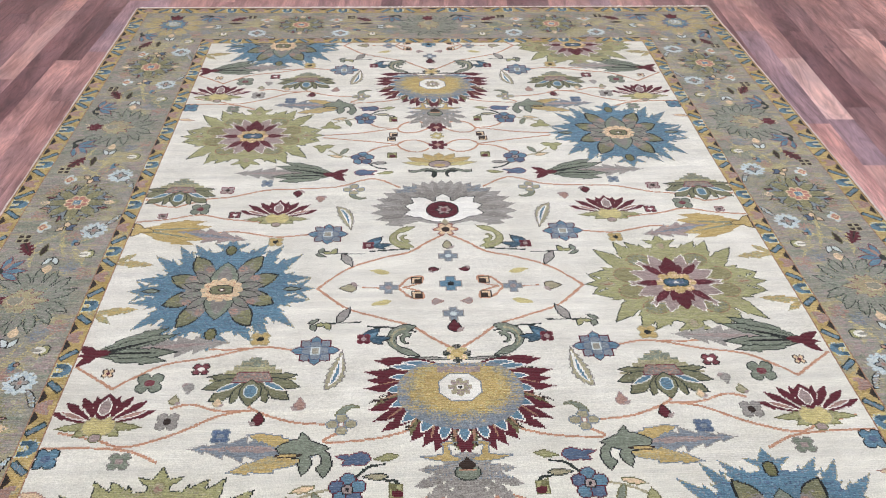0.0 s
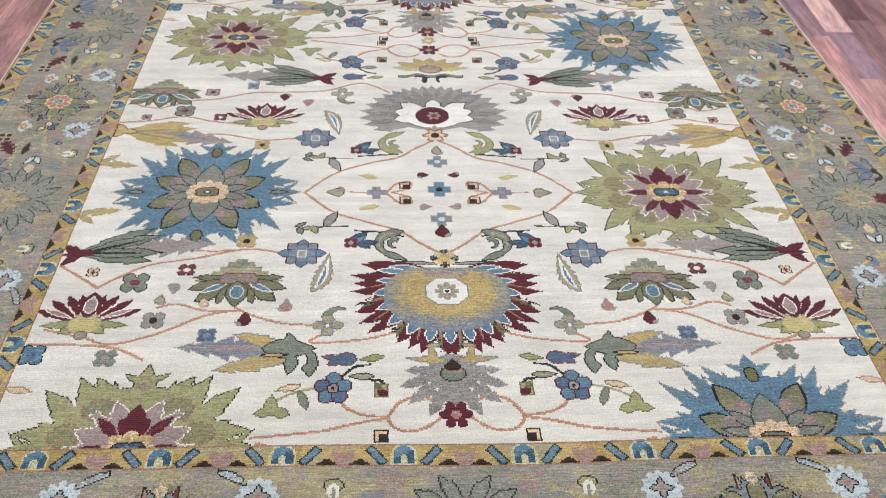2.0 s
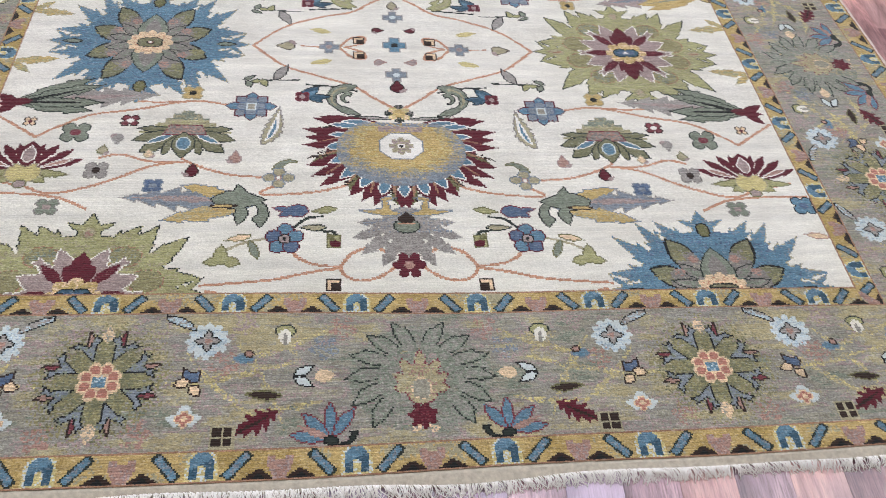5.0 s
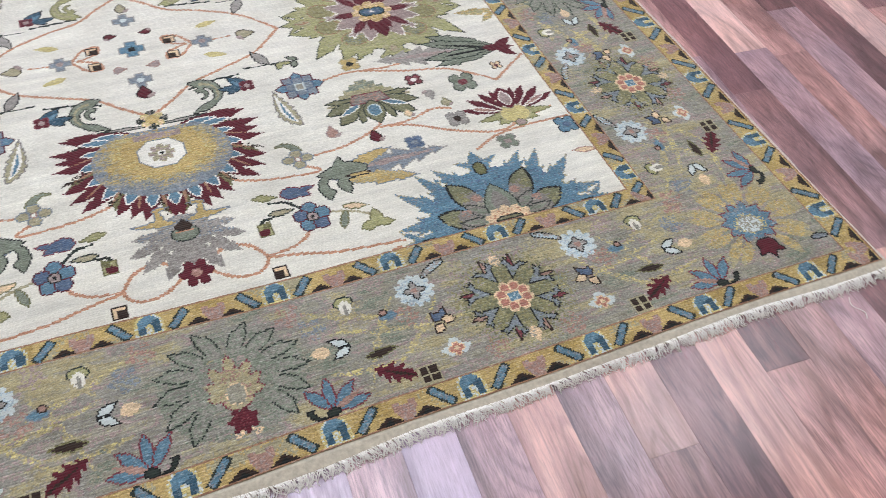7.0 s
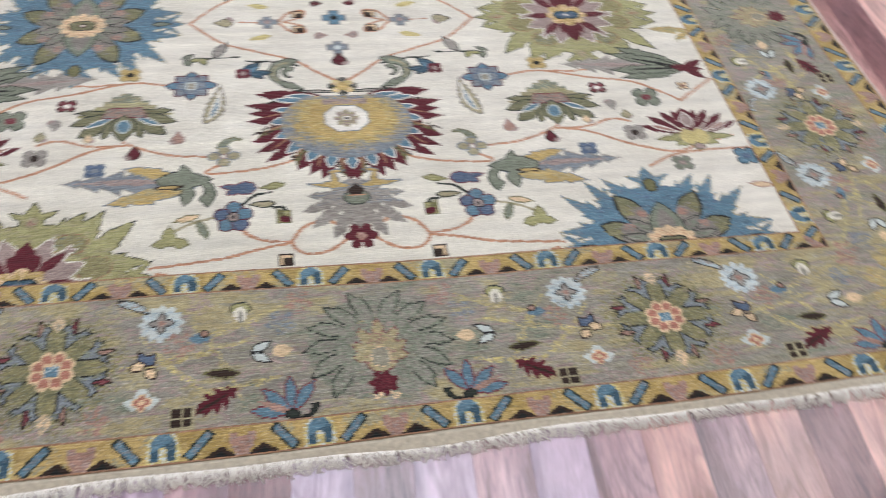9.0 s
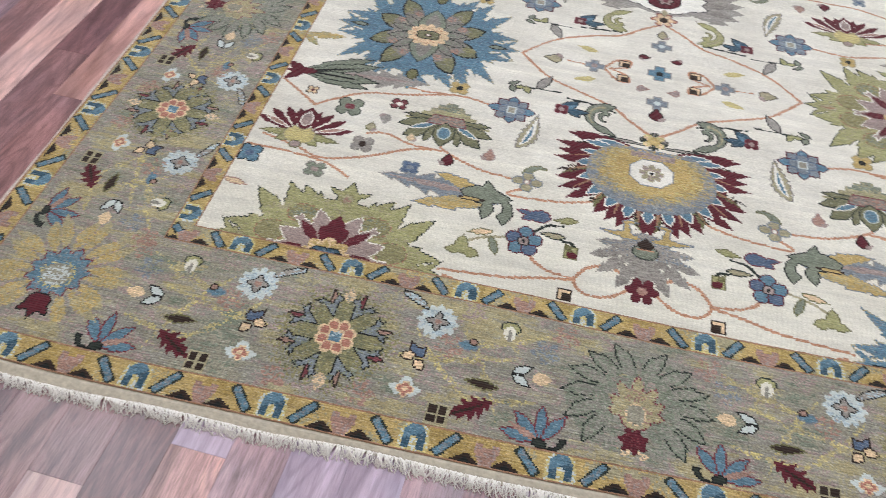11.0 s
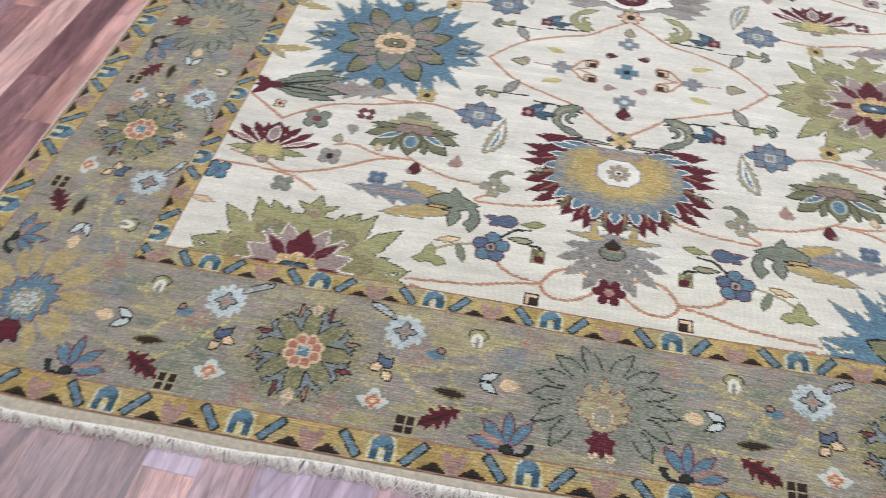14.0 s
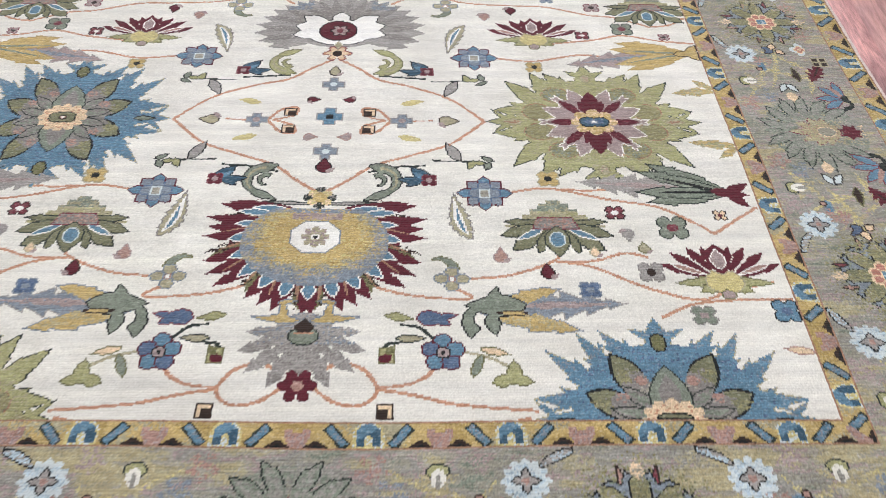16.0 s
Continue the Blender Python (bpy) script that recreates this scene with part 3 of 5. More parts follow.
def red_lotus(u, y, flip=1):
    p = Patch(u, y, 0.13, "lotus", "wine-red lotus with white veins on yellow-green leaves", flip=flip)
    for ang, l in ((22, 0.118), (158, 0.118), (40, 0.112), (140, 0.112), (58, 0.1), (122, 0.1), (74, 0.09), (106, 0.09), (90, 0.094)):
        p.lay(p.leaf(0, -0.035, ang, l, 0.0105 if ang != 90 else 0.025, 3, 0.3, fat=1.9 if ang != 90 else 1.5), "wine")
    for ang, l in ((24, 0.098), (156, 0.098)):
        p.lay(p.leaf(0.01 if ang < 90 else -0.01, -0.026, ang, l * 0.9, 0.0075, fat=1.7), "rose", "white")
    p.lay(p.leaf(0, -0.005, 90, 0.052, 0.015), "mauve", "white")
    for ang, l, w in ((-4, 0.09, 0.014), (184, 0.09, 0.014), (-30, 0.055, 0.018), (210, 0.055, 0.018)):
        p.lay(p.leaf(0, -0.032, ang, l, w, 3, 0.3), "lime", "olive")
    p.lay(p.ell(0, -0.034, 0.035, 0.028) & (p.b < -0.015) | p.leaf(0, -0.042, 60, 0.042, 0.013) | p.leaf(0, -0.042, 120, 0.042, 0.013), "straw", "khaki")
    p.lay(p.ell(0, -0.064, 0.014, 0.012), "mauve", "olive")


def bell_palmette(u, y, flip=1, turn=0):
    p = Patch(u, y, 0.14, "palmette", "drooping olive bell palmette with a blue drop", flip=flip, turn=turn)
    top = (p.b > 0.008) & (p.b < 0.082) & (np.abs(p.a) < 0.085 * (1 - (p.b - 0.008) / 0.076) + 0.014 * ((p.b * 70) % 1))
    p.lay(top, "khaki").blend(top, "moss", 0.35).blend(top, "lime", 0.3).blend(top & (p.b > 0.05), "sage", 0.7)
    for ang, l, w in ((2, 0.1, 0.011), (178, 0.1, 0.011), (-18, 0.112, 0.017), (198, 0.112, 0.017), (-40, 0.112, 0.021), (220, 0.112, 0.021)):
        p.lay(p.leaf(0, 0.02, ang, l, w, 3, 0.2, fat=1.4), "fern", "pine")
    for ang in (-29, 209):
        p.lay(p.leaf(0.022 if ang < 0 else -0.022, 0.006, ang, 0.066, 0.0085), "blue", "white")
    for ang in (-64, 244):
        p.lay(p.leaf(0, 0.022, ang, 0.09, 0.014, fat=1.4), "fern", "pine").lay(p.leaf(0, 0.0, ang, 0.062, 0.004, fat=1.4), "white")
    p.lay((np.abs(p.b - 0.02) < 0.016) & (np.abs(p.a) < 0.045 - 0.4 * (p.b - 0.005)), "smoke", "berry").blend(p.ell(0, 0.02, 0.04, 0.014), "rose", 0.5)
    p.lay(p.leaf(0, 0.014, -90, 0.082, 0.025, fat=0.9), "fern", "pine").lay(p.ell(0, -0.022, 0.015, 0.02), "blue", "ice")


def eight_rosette(u, y):
    p = Patch(u, y, 0.07, "rosette", "blue eight-petalled rosette with wine outline")
    for k in range(8):
        ang = 45 * k
        p.lay(p.leaf(0, 0, ang, 0.055 if k % 4 == 0 else 0.049, 0.0145, fat=1.4), "slate" if k % 2 else "blue", "wine")
    p.lay(p.rose(4, 0.018, 0.032, 0), "slate", "denim").lay(np.maximum(np.abs(p.a), np.abs(p.b)) < 0.0115, "taupe", "ice")


def five_flower(u, y):
    p = Patch(u, y, 0.05, "blossom", "blue five-petalled blossom outlined in wine red")
    for k in range(5):
        ang = 90 + 72 * k
        p.lay(p.ell(0.021 * math.cos(radians(ang)), 0.023 * math.sin(radians(ang)), 0.0165, 0.0165), "denim" if k % 2 else "blue", "wine")
    p.lay(p.ell(0, 0, 0.0125, 0.0125), "mauve", "ink").lay(p.ell(0, 0, 0.004, 0.004), "ink")


def gold_tulip(u, y, flip=1, turn=0, tip="slate"):
    """A curled grey head with gold and grey leaves that stream away from it."""
    p = Patch(u, y, 0.24, "leaf_spray", "gold and grey tulip leaf spray", flip=flip, turn=turn)
    p.lay(p.leaf(0.03, 0.012, 181, 0.235, 0.036, 6, 0.5, fat=0.8), tip, "grey").blend(p.leaf(0.0, 0.012, 181, 0.18, 0.008), "mauve", 0.9)
    p.lay(p.leaf(0.06, 0.002, 196, 0.185, 0.024, 4, 0.35, fat=1.1), "gold", "slate").lay(p.leaf(0.05, 0.012, 166, 0.15, 0.019, 4, 0.35, fat=1.2), "gold", "slate")
    p.blend(p.leaf(0.05, 0.0, 195, 0.16, 0.018), "brass", 0.35)
    claw = p.leaf(-0.03, 0.012, 2, 0.11, 0.026, 0, fat=0.8) | p.arc(0.04, -0.02, 0.034, 0.015, -50, 150) | p.leaf(0.035, 0.0, -95, 0.055, 0.014) | p.leaf(0.03, 0.01, 105, 0.05, 0.014)
    p.lay(claw, "sage", "ink")
    p.lay(p.leaf(-0.03, -0.006, 4, 0.06, 0.007), "gold", "umber")


def grey_spray(u, y, flip=1, turn=0, base="wine", body="sage"):
    """A broad leaf spray that opens from a coloured foot, towards a paler tip."""
    p = Patch(u, y, 0.36, "leaf_spray", "grey-green leaf spray with a wine-red foot" if base == "wine" else "gold leaf spray with a lavender tip", flip=flip, turn=turn)
    tip = p.leaf(0.08, 0.0, -4, 0.24, 0.036, 6, 0.5, fat=1.0)
    p.lay(tip, "grey" if base == "wine" else "mauve", "grey").blend(p.leaf(0.1, 0.0, -4, 0.19, 0.007), "mauve" if base == "wine" else "slate", 0.9)
    line = "ink" if body == "sage" else "umber"
    for ang, l, w in ((19, 0.185, 0.021), (-17, 0.18, 0.021), (10, 0.2, 0.02), (-8, 0.2, 0.02)):
        p.lay(p.leaf(0.012, 0, ang, l, w, 3, 0.3, fat=1.2), body, "pine" if body == "sage" else "ochre")
    for ang in (10, -9):
        p.lay(p.leaf(0.03, 0, ang, 0.15, 0.0035), line if body == "sage" else "sage")
    foot = p.leaf(0.06, 0, 180, 0.075, 0.017, 2, 0.4) | p.leaf(0.03, 0, 142, 0.055, 0.012) | p.leaf(0.03, 0, 218, 0.055, 0.012)
    p.lay(foot, base, "umber" if base != "wine" else None)


def s_leaf(u, y, turn, side):
    p = Patch(u, y, 0.09, "leaf", "curved pale olive leaf with a blue and white vein", turn=turn)
    p.lay(p.leaf(-0.06, -0.02 * side, 0, 0.125, 0.024, 7, 0.3, bend=0.34 * side), "khaki", "smoke").lay(p.leaf(-0.045, -0.02 * side, 4 * side, 0.1, 0.0085, bend=0.28 * side), "white").lay(p.leaf(-0.04, -0.02 * side, 5 * side, 0.08, 0.0036, bend=0.28 * side), "blue")


def curl_flower(u, y, flip=1, tall=1):
    p = Patch(u, y, 0.09, "blossom", "straw four-petalled blossom with a curled leaf", flip=flip, tall=tall)
    p.lay(p.arc(-0.022, 0.022, 0.026, 0.011, 0, 120), "sage", "olive")
    for ang in (0, 90, 180, 270):
        p.lay(p.ell(0.019 * math.cos(radians(ang)), 0.017 * math.sin(radians(ang)), 0.0135, 0.0125), "khaki", "slate")
    p.lay(p.ell(0, 0, 0.007, 0.007), "white", "rose")


def edge_leaf(u, y, flip=1, tall=1):
    p = Patch(u, y, 0.12, "leaf", "gold and khaki leaf growing from the guard band", flip=flip, tall=tall)
    m = p.leaf(0.03, 0, 178, 0.1, 0.017, 3, 0.4, fat=0.9, bend=0.12) | p.leaf(0.03, 0.006, 140, 0.06, 0.012, 2, 0.4)
    p.rimmed(m, "gold", "olive", 0.6).blend(m, "khaki", 0.5).blend(m, "lime", 0.2)


def small_blossom(u, y, petal="mauve", eye="wine", edge="umber", r=0.019, n=4, phase=45, label=""):
    p = Patch(u, y, 0.045, "blossom", label or "small woven blossom")
    p.lay(p.rose(n, r * 0.62, r * 1.15, phase, power=0.6), petal, edge).lay(p.ell(0, 0, r * 0.36, r * 0.34), eye)


def bud(u, y, colour="rose", edge="umber", turn=0, size=1.0, flip=1):
    p = Patch(u, y, 0.05, "bud", "small woven bud", turn=turn, size=size, flip=flip)
    p.lay(p.ell(0, 0.002, 0.014, 0.014) | p.leaf(0, 0, 90, 0.026, 0.009), colour, edge).lay(p.leaf(0.004, -0.012, 40, 0.02, 0.005), "mauve")


def curl(u, y, flip=1, tall=1, body="sage", edge="ink", size=1.0):
    p = Patch(u, y, 0.1, "leaf", "curled acanthus leaf", flip=flip, tall=tall, size=size)
    p.lay(p.arc(0.012, 0.0, 0.036, 0.017, 78, 190) | p.arc(0.014, 0.0, 0.014, 0.0085, 60, 220) | p.leaf(-0.02, -0.026, -28, 0.07, 0.012) | p.leaf(0.0, 0.03, 25, 0.04, 0.01), body, edge)
    p.lay(p.arc(0.012, 0.0, 0.036, 0.004, 95, 130), "khaki")


def twig(u, y, flip=1, tall=1):
    p = Patch(u, y, 0.1, "sprig", "grey and olive leaf sprig", flip=flip, tall=tall)
    p.lay(p.bar(-0.022, 0.001, -3, 0.1, 0.0038), "pine").lay(p.leaf(-0.012, 0.0, 118, 0.068, 0.0135), "grey", "ink")
    p.lay(p.leaf(0.012, 0.005, 250, 0.032, 0.0095) | p.leaf(0.012, 0.0, -15, 0.032, 0.008), "lime", "pine").lay(p.leaf(0.055, 0.0, 150, 0.035, 0.007) | p.leaf(0.045, 0.0, 250, 0.03, 0.009), "sage", "ink")


def corner_bud(u, y, flip=1, tall=1):
    p = Patch(u, y, 0.06, "blossom", "navy and wine-red trefoil blossom", flip=flip, tall=tall, size=1.15)
    p.lay(p.leaf(-0.022, -0.012, 48, 0.056, 0.014) | p.leaf(-0.01, -0.012, 12, 0.05, 0.01) | p.leaf(-0.005, 0, -40, 0.034, 0.011), "teal", "ink").lay(p.leaf(-0.012, -0.004, 40, 0.03, 0.005), "blue")
    p.lay(p.rose(4, 0.009, 0.017, 45, x=-0.018, y=-0.006), "wine", "berry").lay(p.ell(-0.018, -0.006, 0.006, 0.006), "mauve")


def arrow_leaf(u, y, flip=1, colour="blue", edge="berry", turn=0):
    p = Patch(u, y, 0.06, "leaf", "blue arrow-shaped leaf with wine edge" if colour == "blue" else "small pale green leaf", flip=flip, turn=turn)
    if colour == "blue":
        p.lay(p.leaf(0.036, -0.002, 180, 0.06, 0.018, fat=0.7) | p.leaf(-0.0, 0.0, 170, 0.038, 0.008) | p.leaf(0.01, 0, 205, 0.04, 0.01), "denim", edge)
    else:
        p.lay(p.leaf(-0.026, 0, 0, 0.054, 0.0095), colour, edge)


def star_leaf(u, y, flip=1, tall=1):
    p = Patch(u, y, 0.06, "leaf", "pale green three-pointed leaf", flip=flip, tall=tall)
    p.lay(p.leaf(0.004, -0.008, 90, 0.042, 0.013) | p.leaf(0, -0.006, -8, 0.036, 0.012) | p.leaf(0, -0.006, 192, 0.036, 0.013) | p.ell(0, -0.004, 0.016, 0.012), "lime", "olive")


def hook(u, y, flip=1, tall=1):
    p = Patch(u, y, 0.03, "bud", "small rust square bud with a dark notch", flip=flip, tall=tall)
    p.lay((np.abs(p.a) < 0.0135) & (np.abs(p.b) < 0.0135), "peach", "umber").lay((np.abs(p.a + 0.003) < 0.008) & (np.abs(p.b + 0.004) < 0.008), "umber")


def leaf_square(u, y, flip=1, tall=1):
    p = Patch(u, y, 0.04, "bud", "small wine bud under an olive leaf", flip=flip, tall=tall)
    p.lay((np.abs(p.a) < 0.014) & (np.abs(p.b) < 0.017), "lime", "olive").lay(p.ell(-0.002, -0.006, 0.011, 0.009), "wine").lay(p.leaf(0.0, 0.0, 60, 0.024, 0.007), "olive")


def cross(u, y, colour="slate", eye="grey", r=0.022):
    p = Patch(u, y, 0.04, "blossom", "grey-blue cross-shaped blossom")
    p.lay((np.abs(p.a) < r) & (np.abs(p.b) < r * 0.45) | (np.abs(p.b) < r) & (np.abs(p.a) < r * 0.45), colour, "grey").lay(p.ell(0, 0, r * 0.3, r * 0.3), eye)


PERIOD = 1.494


def field_repeat(base):
    """One repeat of the field."""
    def at(y):
        return base + y
    for sx in (-1, 1):
        green_first = (sx < 0)
        low, tall = (0.354, 0.94) if base == 0 else (0.376, 1.0)     # the first row is cut by the border and woven shorter
        (green_rosette if green_first else blue_rosette)(0.582 * sx, at(low), tall)
        (blue_rosette if green_first else green_rosette)(0.557 * sx, at(1.089))
    flame_medallion(0, at(0.745))
    grey_bellflower(0, at(0.5))
    grey_palmette(0, at(1.432))
    gold_crown(0, at(1.685))
    small_blossom(0, at(0.419), "wine", "rose", "wine", 0.027, 6, 0, "wine-red blossom with a pale eye")
    small_blossom(0, at(1.798), "wine", "rose", "wine", 0.027, 6, 0, "wine-red blossom with a pale eye")
    small_blossom(0, at(1.857), "straw", "ivory", "moss", 0.02, 6)
    # the diamond in the middle
    cross(0, at(1.101), "blue", "ink", 0.03)
    cross(0, at(1.217), "slate", "ice", 0.026)
    cross(0, at(0.987), "slate", "ice", 0.026)
    bud(0, at(1.262), "khaki", "umber")
    bud(0, at(0.937), "wine", "ink", size=1.2)
    for sx in (-1, 1):
        red_lotus(0.725 if sx > 0 else -0.735, at(0.689 if sx < 0 else 0.676), sx)
        bell_palmette(0.443 * sx, at(0.766), sx)
        red_lotus(0.456 * sx, at(1.432), sx)
        bell_palmette(0.744 * sx, at(1.53), sx)
        eight_rosette(0.315 * sx, at(0.866))
        eight_rosette(0.313 * sx, at(1.321))
        five_flower(0.229 * sx, at(0.483))
        five_flower(0.232 * sx, at(1.72))
        gold_tulip(0.345 * sx, at(0.572), -sx, 3 * sx)
        grey_spray(0.812 if sx > 0 else -0.826, at(0.866), -sx, 9 * -sx)
        grey_spray(0.288 * sx, at(1.624), sx, 6 * sx)
        grey_spray(0.835 * sx, at(1.352), -sx, 7 * sx, "gold", "gold")
        s_leaf(0.272 * sx, at(0.802), 57 if sx < 0 else 123, -sx)
        s_leaf(0.275 * sx, at(1.398), -52 if sx < 0 else -128, sx)
        curl_flower(0.247 * sx, at(0.645), sx)
        curl_flower(0.252 * sx, at(1.544), sx, -1)
        curl(0.122 * sx, at(0.9), -sx)
        curl(0.118 * sx, at(1.3), -sx, -1, "lime", "olive", 0.95)
        twig(0.285 * sx, at(0.958), sx)
        twig(0.285 * sx, at(1.232), sx, -1)
        corner_bud(0.188 * sx, at(0.909), -sx, 1)
        corner_bud(0.185 * sx, at(1.274), -sx, 1)
        arrow_leaf(0.22 * sx, at(0.557), -sx)
        arrow_leaf(0.22 * sx, at(1.638), sx)
        arrow_leaf(0.156 * sx, at(0.557), sx, "lime", "olive", 10 * -sx)
        arrow_leaf(0.162 * sx, at(1.632), sx, "lime", "olive", -10 * sx)
        arrow_leaf(0.176 * sx, at(0.512), sx, "khaki", "pine")
        arrow_leaf(0.182 * sx, at(1.69), sx, "grey", "pine")
        arrow_leaf(0.284 * sx, at(0.458), sx, "sage", "olive", 70 * sx)
        arrow_leaf(0.313 * sx, at(0.486), sx, "peach", "olive", -15 * sx)
        arrow_leaf(0.29 * sx, at(1.762), sx, "sage", "olive", -60 * sx)
        arrow_leaf(0.315 * sx, at(1.735), sx, "peach", "olive", 20 * sx)
        star_leaf(0.338 * sx, at(0.437), sx)
        star_leaf(0.355 * sx, at(1.787), sx, -1)
        leaf_square(0.138 * sx, at(0.477), sx)
        leaf_square(0.143 * sx, at(1.737), sx)
        hook(0.138 * sx, at(0.375), sx)
        hook(0.145 * sx, at(1.838), sx, -1)
        small_blossom(0.6 * sx, at(0.664), "grey", "umber", "smoke", 0.024)
        small_blossom(0.487 * sx, at(0.622), "denim", "slate", "slate", 0.02)
        small_blossom(0.66 * sx, at(0.775), "sage", "berry", "pine", 0.03)
        small_blossom(0.558 * sx, at(0.813), "berry", "white", "umber", 0.019)
        small_blossom(0.756 * sx, at(0.808), "peach", "wine", "umber", 0.014)
        small_blossom(0.442 * sx, at(0.908), "gold", "ink", "khaki", 0.023)
        small_blossom(0.672 * sx, at(1.449), "sage", "berry", "pine", 0.027)
        small_blossom(0.573 * sx, at(1.418), "berry", "white", "umber", 0.018)
        small_blossom(0.612 * sx, at(1.546), "mauve", "umber", "berry", 0.02)
        small_blossom(0.504 * sx, at(1.582), "slate", "denim", "slate", 0.018)
        small_blossom(0.767 * sx, at(1.416), "mauve", "umber", "berry", 0.014)
        small_blossom(0.448 * sx, at(1.287), "gold", "ink", "khaki", 0.02)
        small_blossom(0.672 * sx, at(0.565), "sage", "mauve", "smoke", 0.022)
        bud(0.417 * sx, at(0.659), "wine", "umber", flip=sx)
        bud(0.336 * sx, at(0.697), "rose", "mauve", flip=sx)
        bud(0.345 * sx, at(1.502), "rose", "mauve", 180, flip=sx)
        bud(0.41 * sx, at(1.53), "wine", "umber", 180, flip=sx)
        bud(0.598 * sx, at(0.719), "khaki", "olive", size=0.8)
        bud(0.507 * sx, at(0.709), "peach", "khaki", size=0.75)
        bud(0.574 * sx, at(0.761), "grey", "grey", 180, size=0.9)
        bud(0.042 * sx, at(1.16), "wine", "umber", 90 * sx, 0.8)
        bud(0.04 * sx, at(1.033), "mauve", "rose", 90 * sx, 0.8)
        hook(0.084 * sx, at(1.115), sx)
        hook(0.084 * sx, at(1.058), sx)
        cross(0.153 * sx, at(1.088), "slate", "mauve", 0.024)
        bud(0.243 * sx, at(1.089), "khaki", "umber", -90 * sx, 1.2)
        arrow_leaf(0.174 * sx, at(1.152), sx, "straw", "straw", 14 * sx)
        arrow_leaf(0.17 * sx, at(1.03), sx, "straw", "straw", -14 * sx)
        edge_leaf(0.81 * sx, at(1.2), sx)
        edge_leaf(0.81 * sx, at(1.015), sx, -1)
        arrow_leaf(0.812 * sx, at(0.49), -sx, "peach", "rose", -10)
        small_blossom(0.815 * sx, at(0.575), "blue", "denim", "ink", 0.026)


def field_vines(base):
    for sx in (-1, 1):
        def run(*pts, colour="rust"):
            vine([(u * sx, base + y) for u, y in pts], colour)
        run((0.325, 1.088), (0.255, 1.165), (0.17, 1.21), (0.1, 1.235), (0.05, 1.28), (0.008, 1.312))
        run((0.325, 1.088), (0.255, 1.015), (0.17, 0.975), (0.1, 0.945), (0.05, 0.9), (0.01, 0.868))
        run((0.13, 1.088), (0.1, 1.125), (0.07, 1.13), (0.075, 1.105), (0.115, 1.088))
        run((0.13, 1.088), (0.1, 1.05), (0.07, 1.045), (0.075, 1.07), (0.115, 1.088))
        run((0.215, 1.089), (0.175, 1.088))
        run((0.2, 0.945), (0.14, 0.94), (0.09, 0.925), colour="pine")
        run((0.2, 1.24), (0.15, 1.245), (0.1, 1.25), colour="pine")
        run((0.36, 0.868), (0.44, 0.88), (0.55, 0.85), (0.64, 0.83), (0.7, 0.79), (0.735, 0.76))
        run((0.44, 0.88), (0.52, 0.875), (0.6, 0.885))
        run((0.735, 0.76), (0.775, 0.79), (0.83, 0.83))
        run((0.44, 0.71), (0.43, 0.69), (0.35, 0.655), (0.26, 0.645))
        run((0.43, 0.69), (0.5, 0.69), (0.56, 0.71), (0.6, 0.7))
        run((0.43, 0.69), (0.5, 0.675), (0.58, 0.63), (0.67, 0.6), (0.73, 0.62), (0.81, 0.64))
        run((0.24, 0.63), (0.28, 0.6), (0.18, 0.605), (0.11, 0.625))
        run((0.6, 0.56), (0.66, 0.59), (0.74, 0.6), (0.83, 0.6))
        run((0.36, 1.321), (0.45, 1.31), (0.55, 1.335), (0.62, 1.33))
        run((0.456, 1.375), (0.52, 1.385), (0.6, 1.4), (0.67, 1.42), (0.75, 1.4), (0.83, 1.39))
        run((0.74, 1.46), (0.66, 1.5), (0.6, 1.51), (0.5, 1.545), (0.42, 1.55), (0.3, 1.56), (0.2, 1.6), (0.12, 1.55))
        run((0.74, 1.46), (0.79, 1.47), (0.83, 1.5))
        # the loops about the wine blossoms and the long stems
        run((0.025, 0.414), (0.06, 0.39), (0.1, 0.385), (0.125, 0.41), (0.1, 0.45), (0.06, 0.46), (0.03, 0.44))
        run((0.125, 0.415), (0.17, 0.42), (0.2, 0.435), (0.222, 0.46))
        run((0.125, 0.412), (0.18, 0.403), (0.25, 0.386), (0.37, 0.374))
        run((0.025, 1.803), (0.06, 1.828), (0.1, 1.828), (0.125, 1.8), (0.1, 1.765), (0.06, 1.755), (0.03, 1.775))
        run((0.125, 1.8), (0.17, 1.792), (0.2, 1.775), (0.222, 1.75))
        run((0.125, 1.803), (0.2, 1.822), (0.3, 1.842), (0.36, 1.855))
        run((0.215, 0.51), (0.19, 0.535), (0.16, 0.54), colour="pine")
        run((0.215, 1.69), (0.19, 1.665), (0.16, 1.655), colour="pine")
        run((0.18, 0.505), (0.14, 0.5), (0.13, 0.48), colour="pine")
        run((0.26, 0.485), (0.3, 0.475), (0.335, 0.455), colour="khaki")
        run((0.26, 1.725), (0.3, 1.74), (0.335, 1.77), colour="khaki")


VINE = new_part("vine", "thin rust-coloured scrolling vine stems")
for shift in (0.0, PERIOD):
    field_repeat(shift)
for shift in (0.0, PERIOD, -PERIOD):
    field_vines(shift)
FIELD_PARTS = len(PARTS)

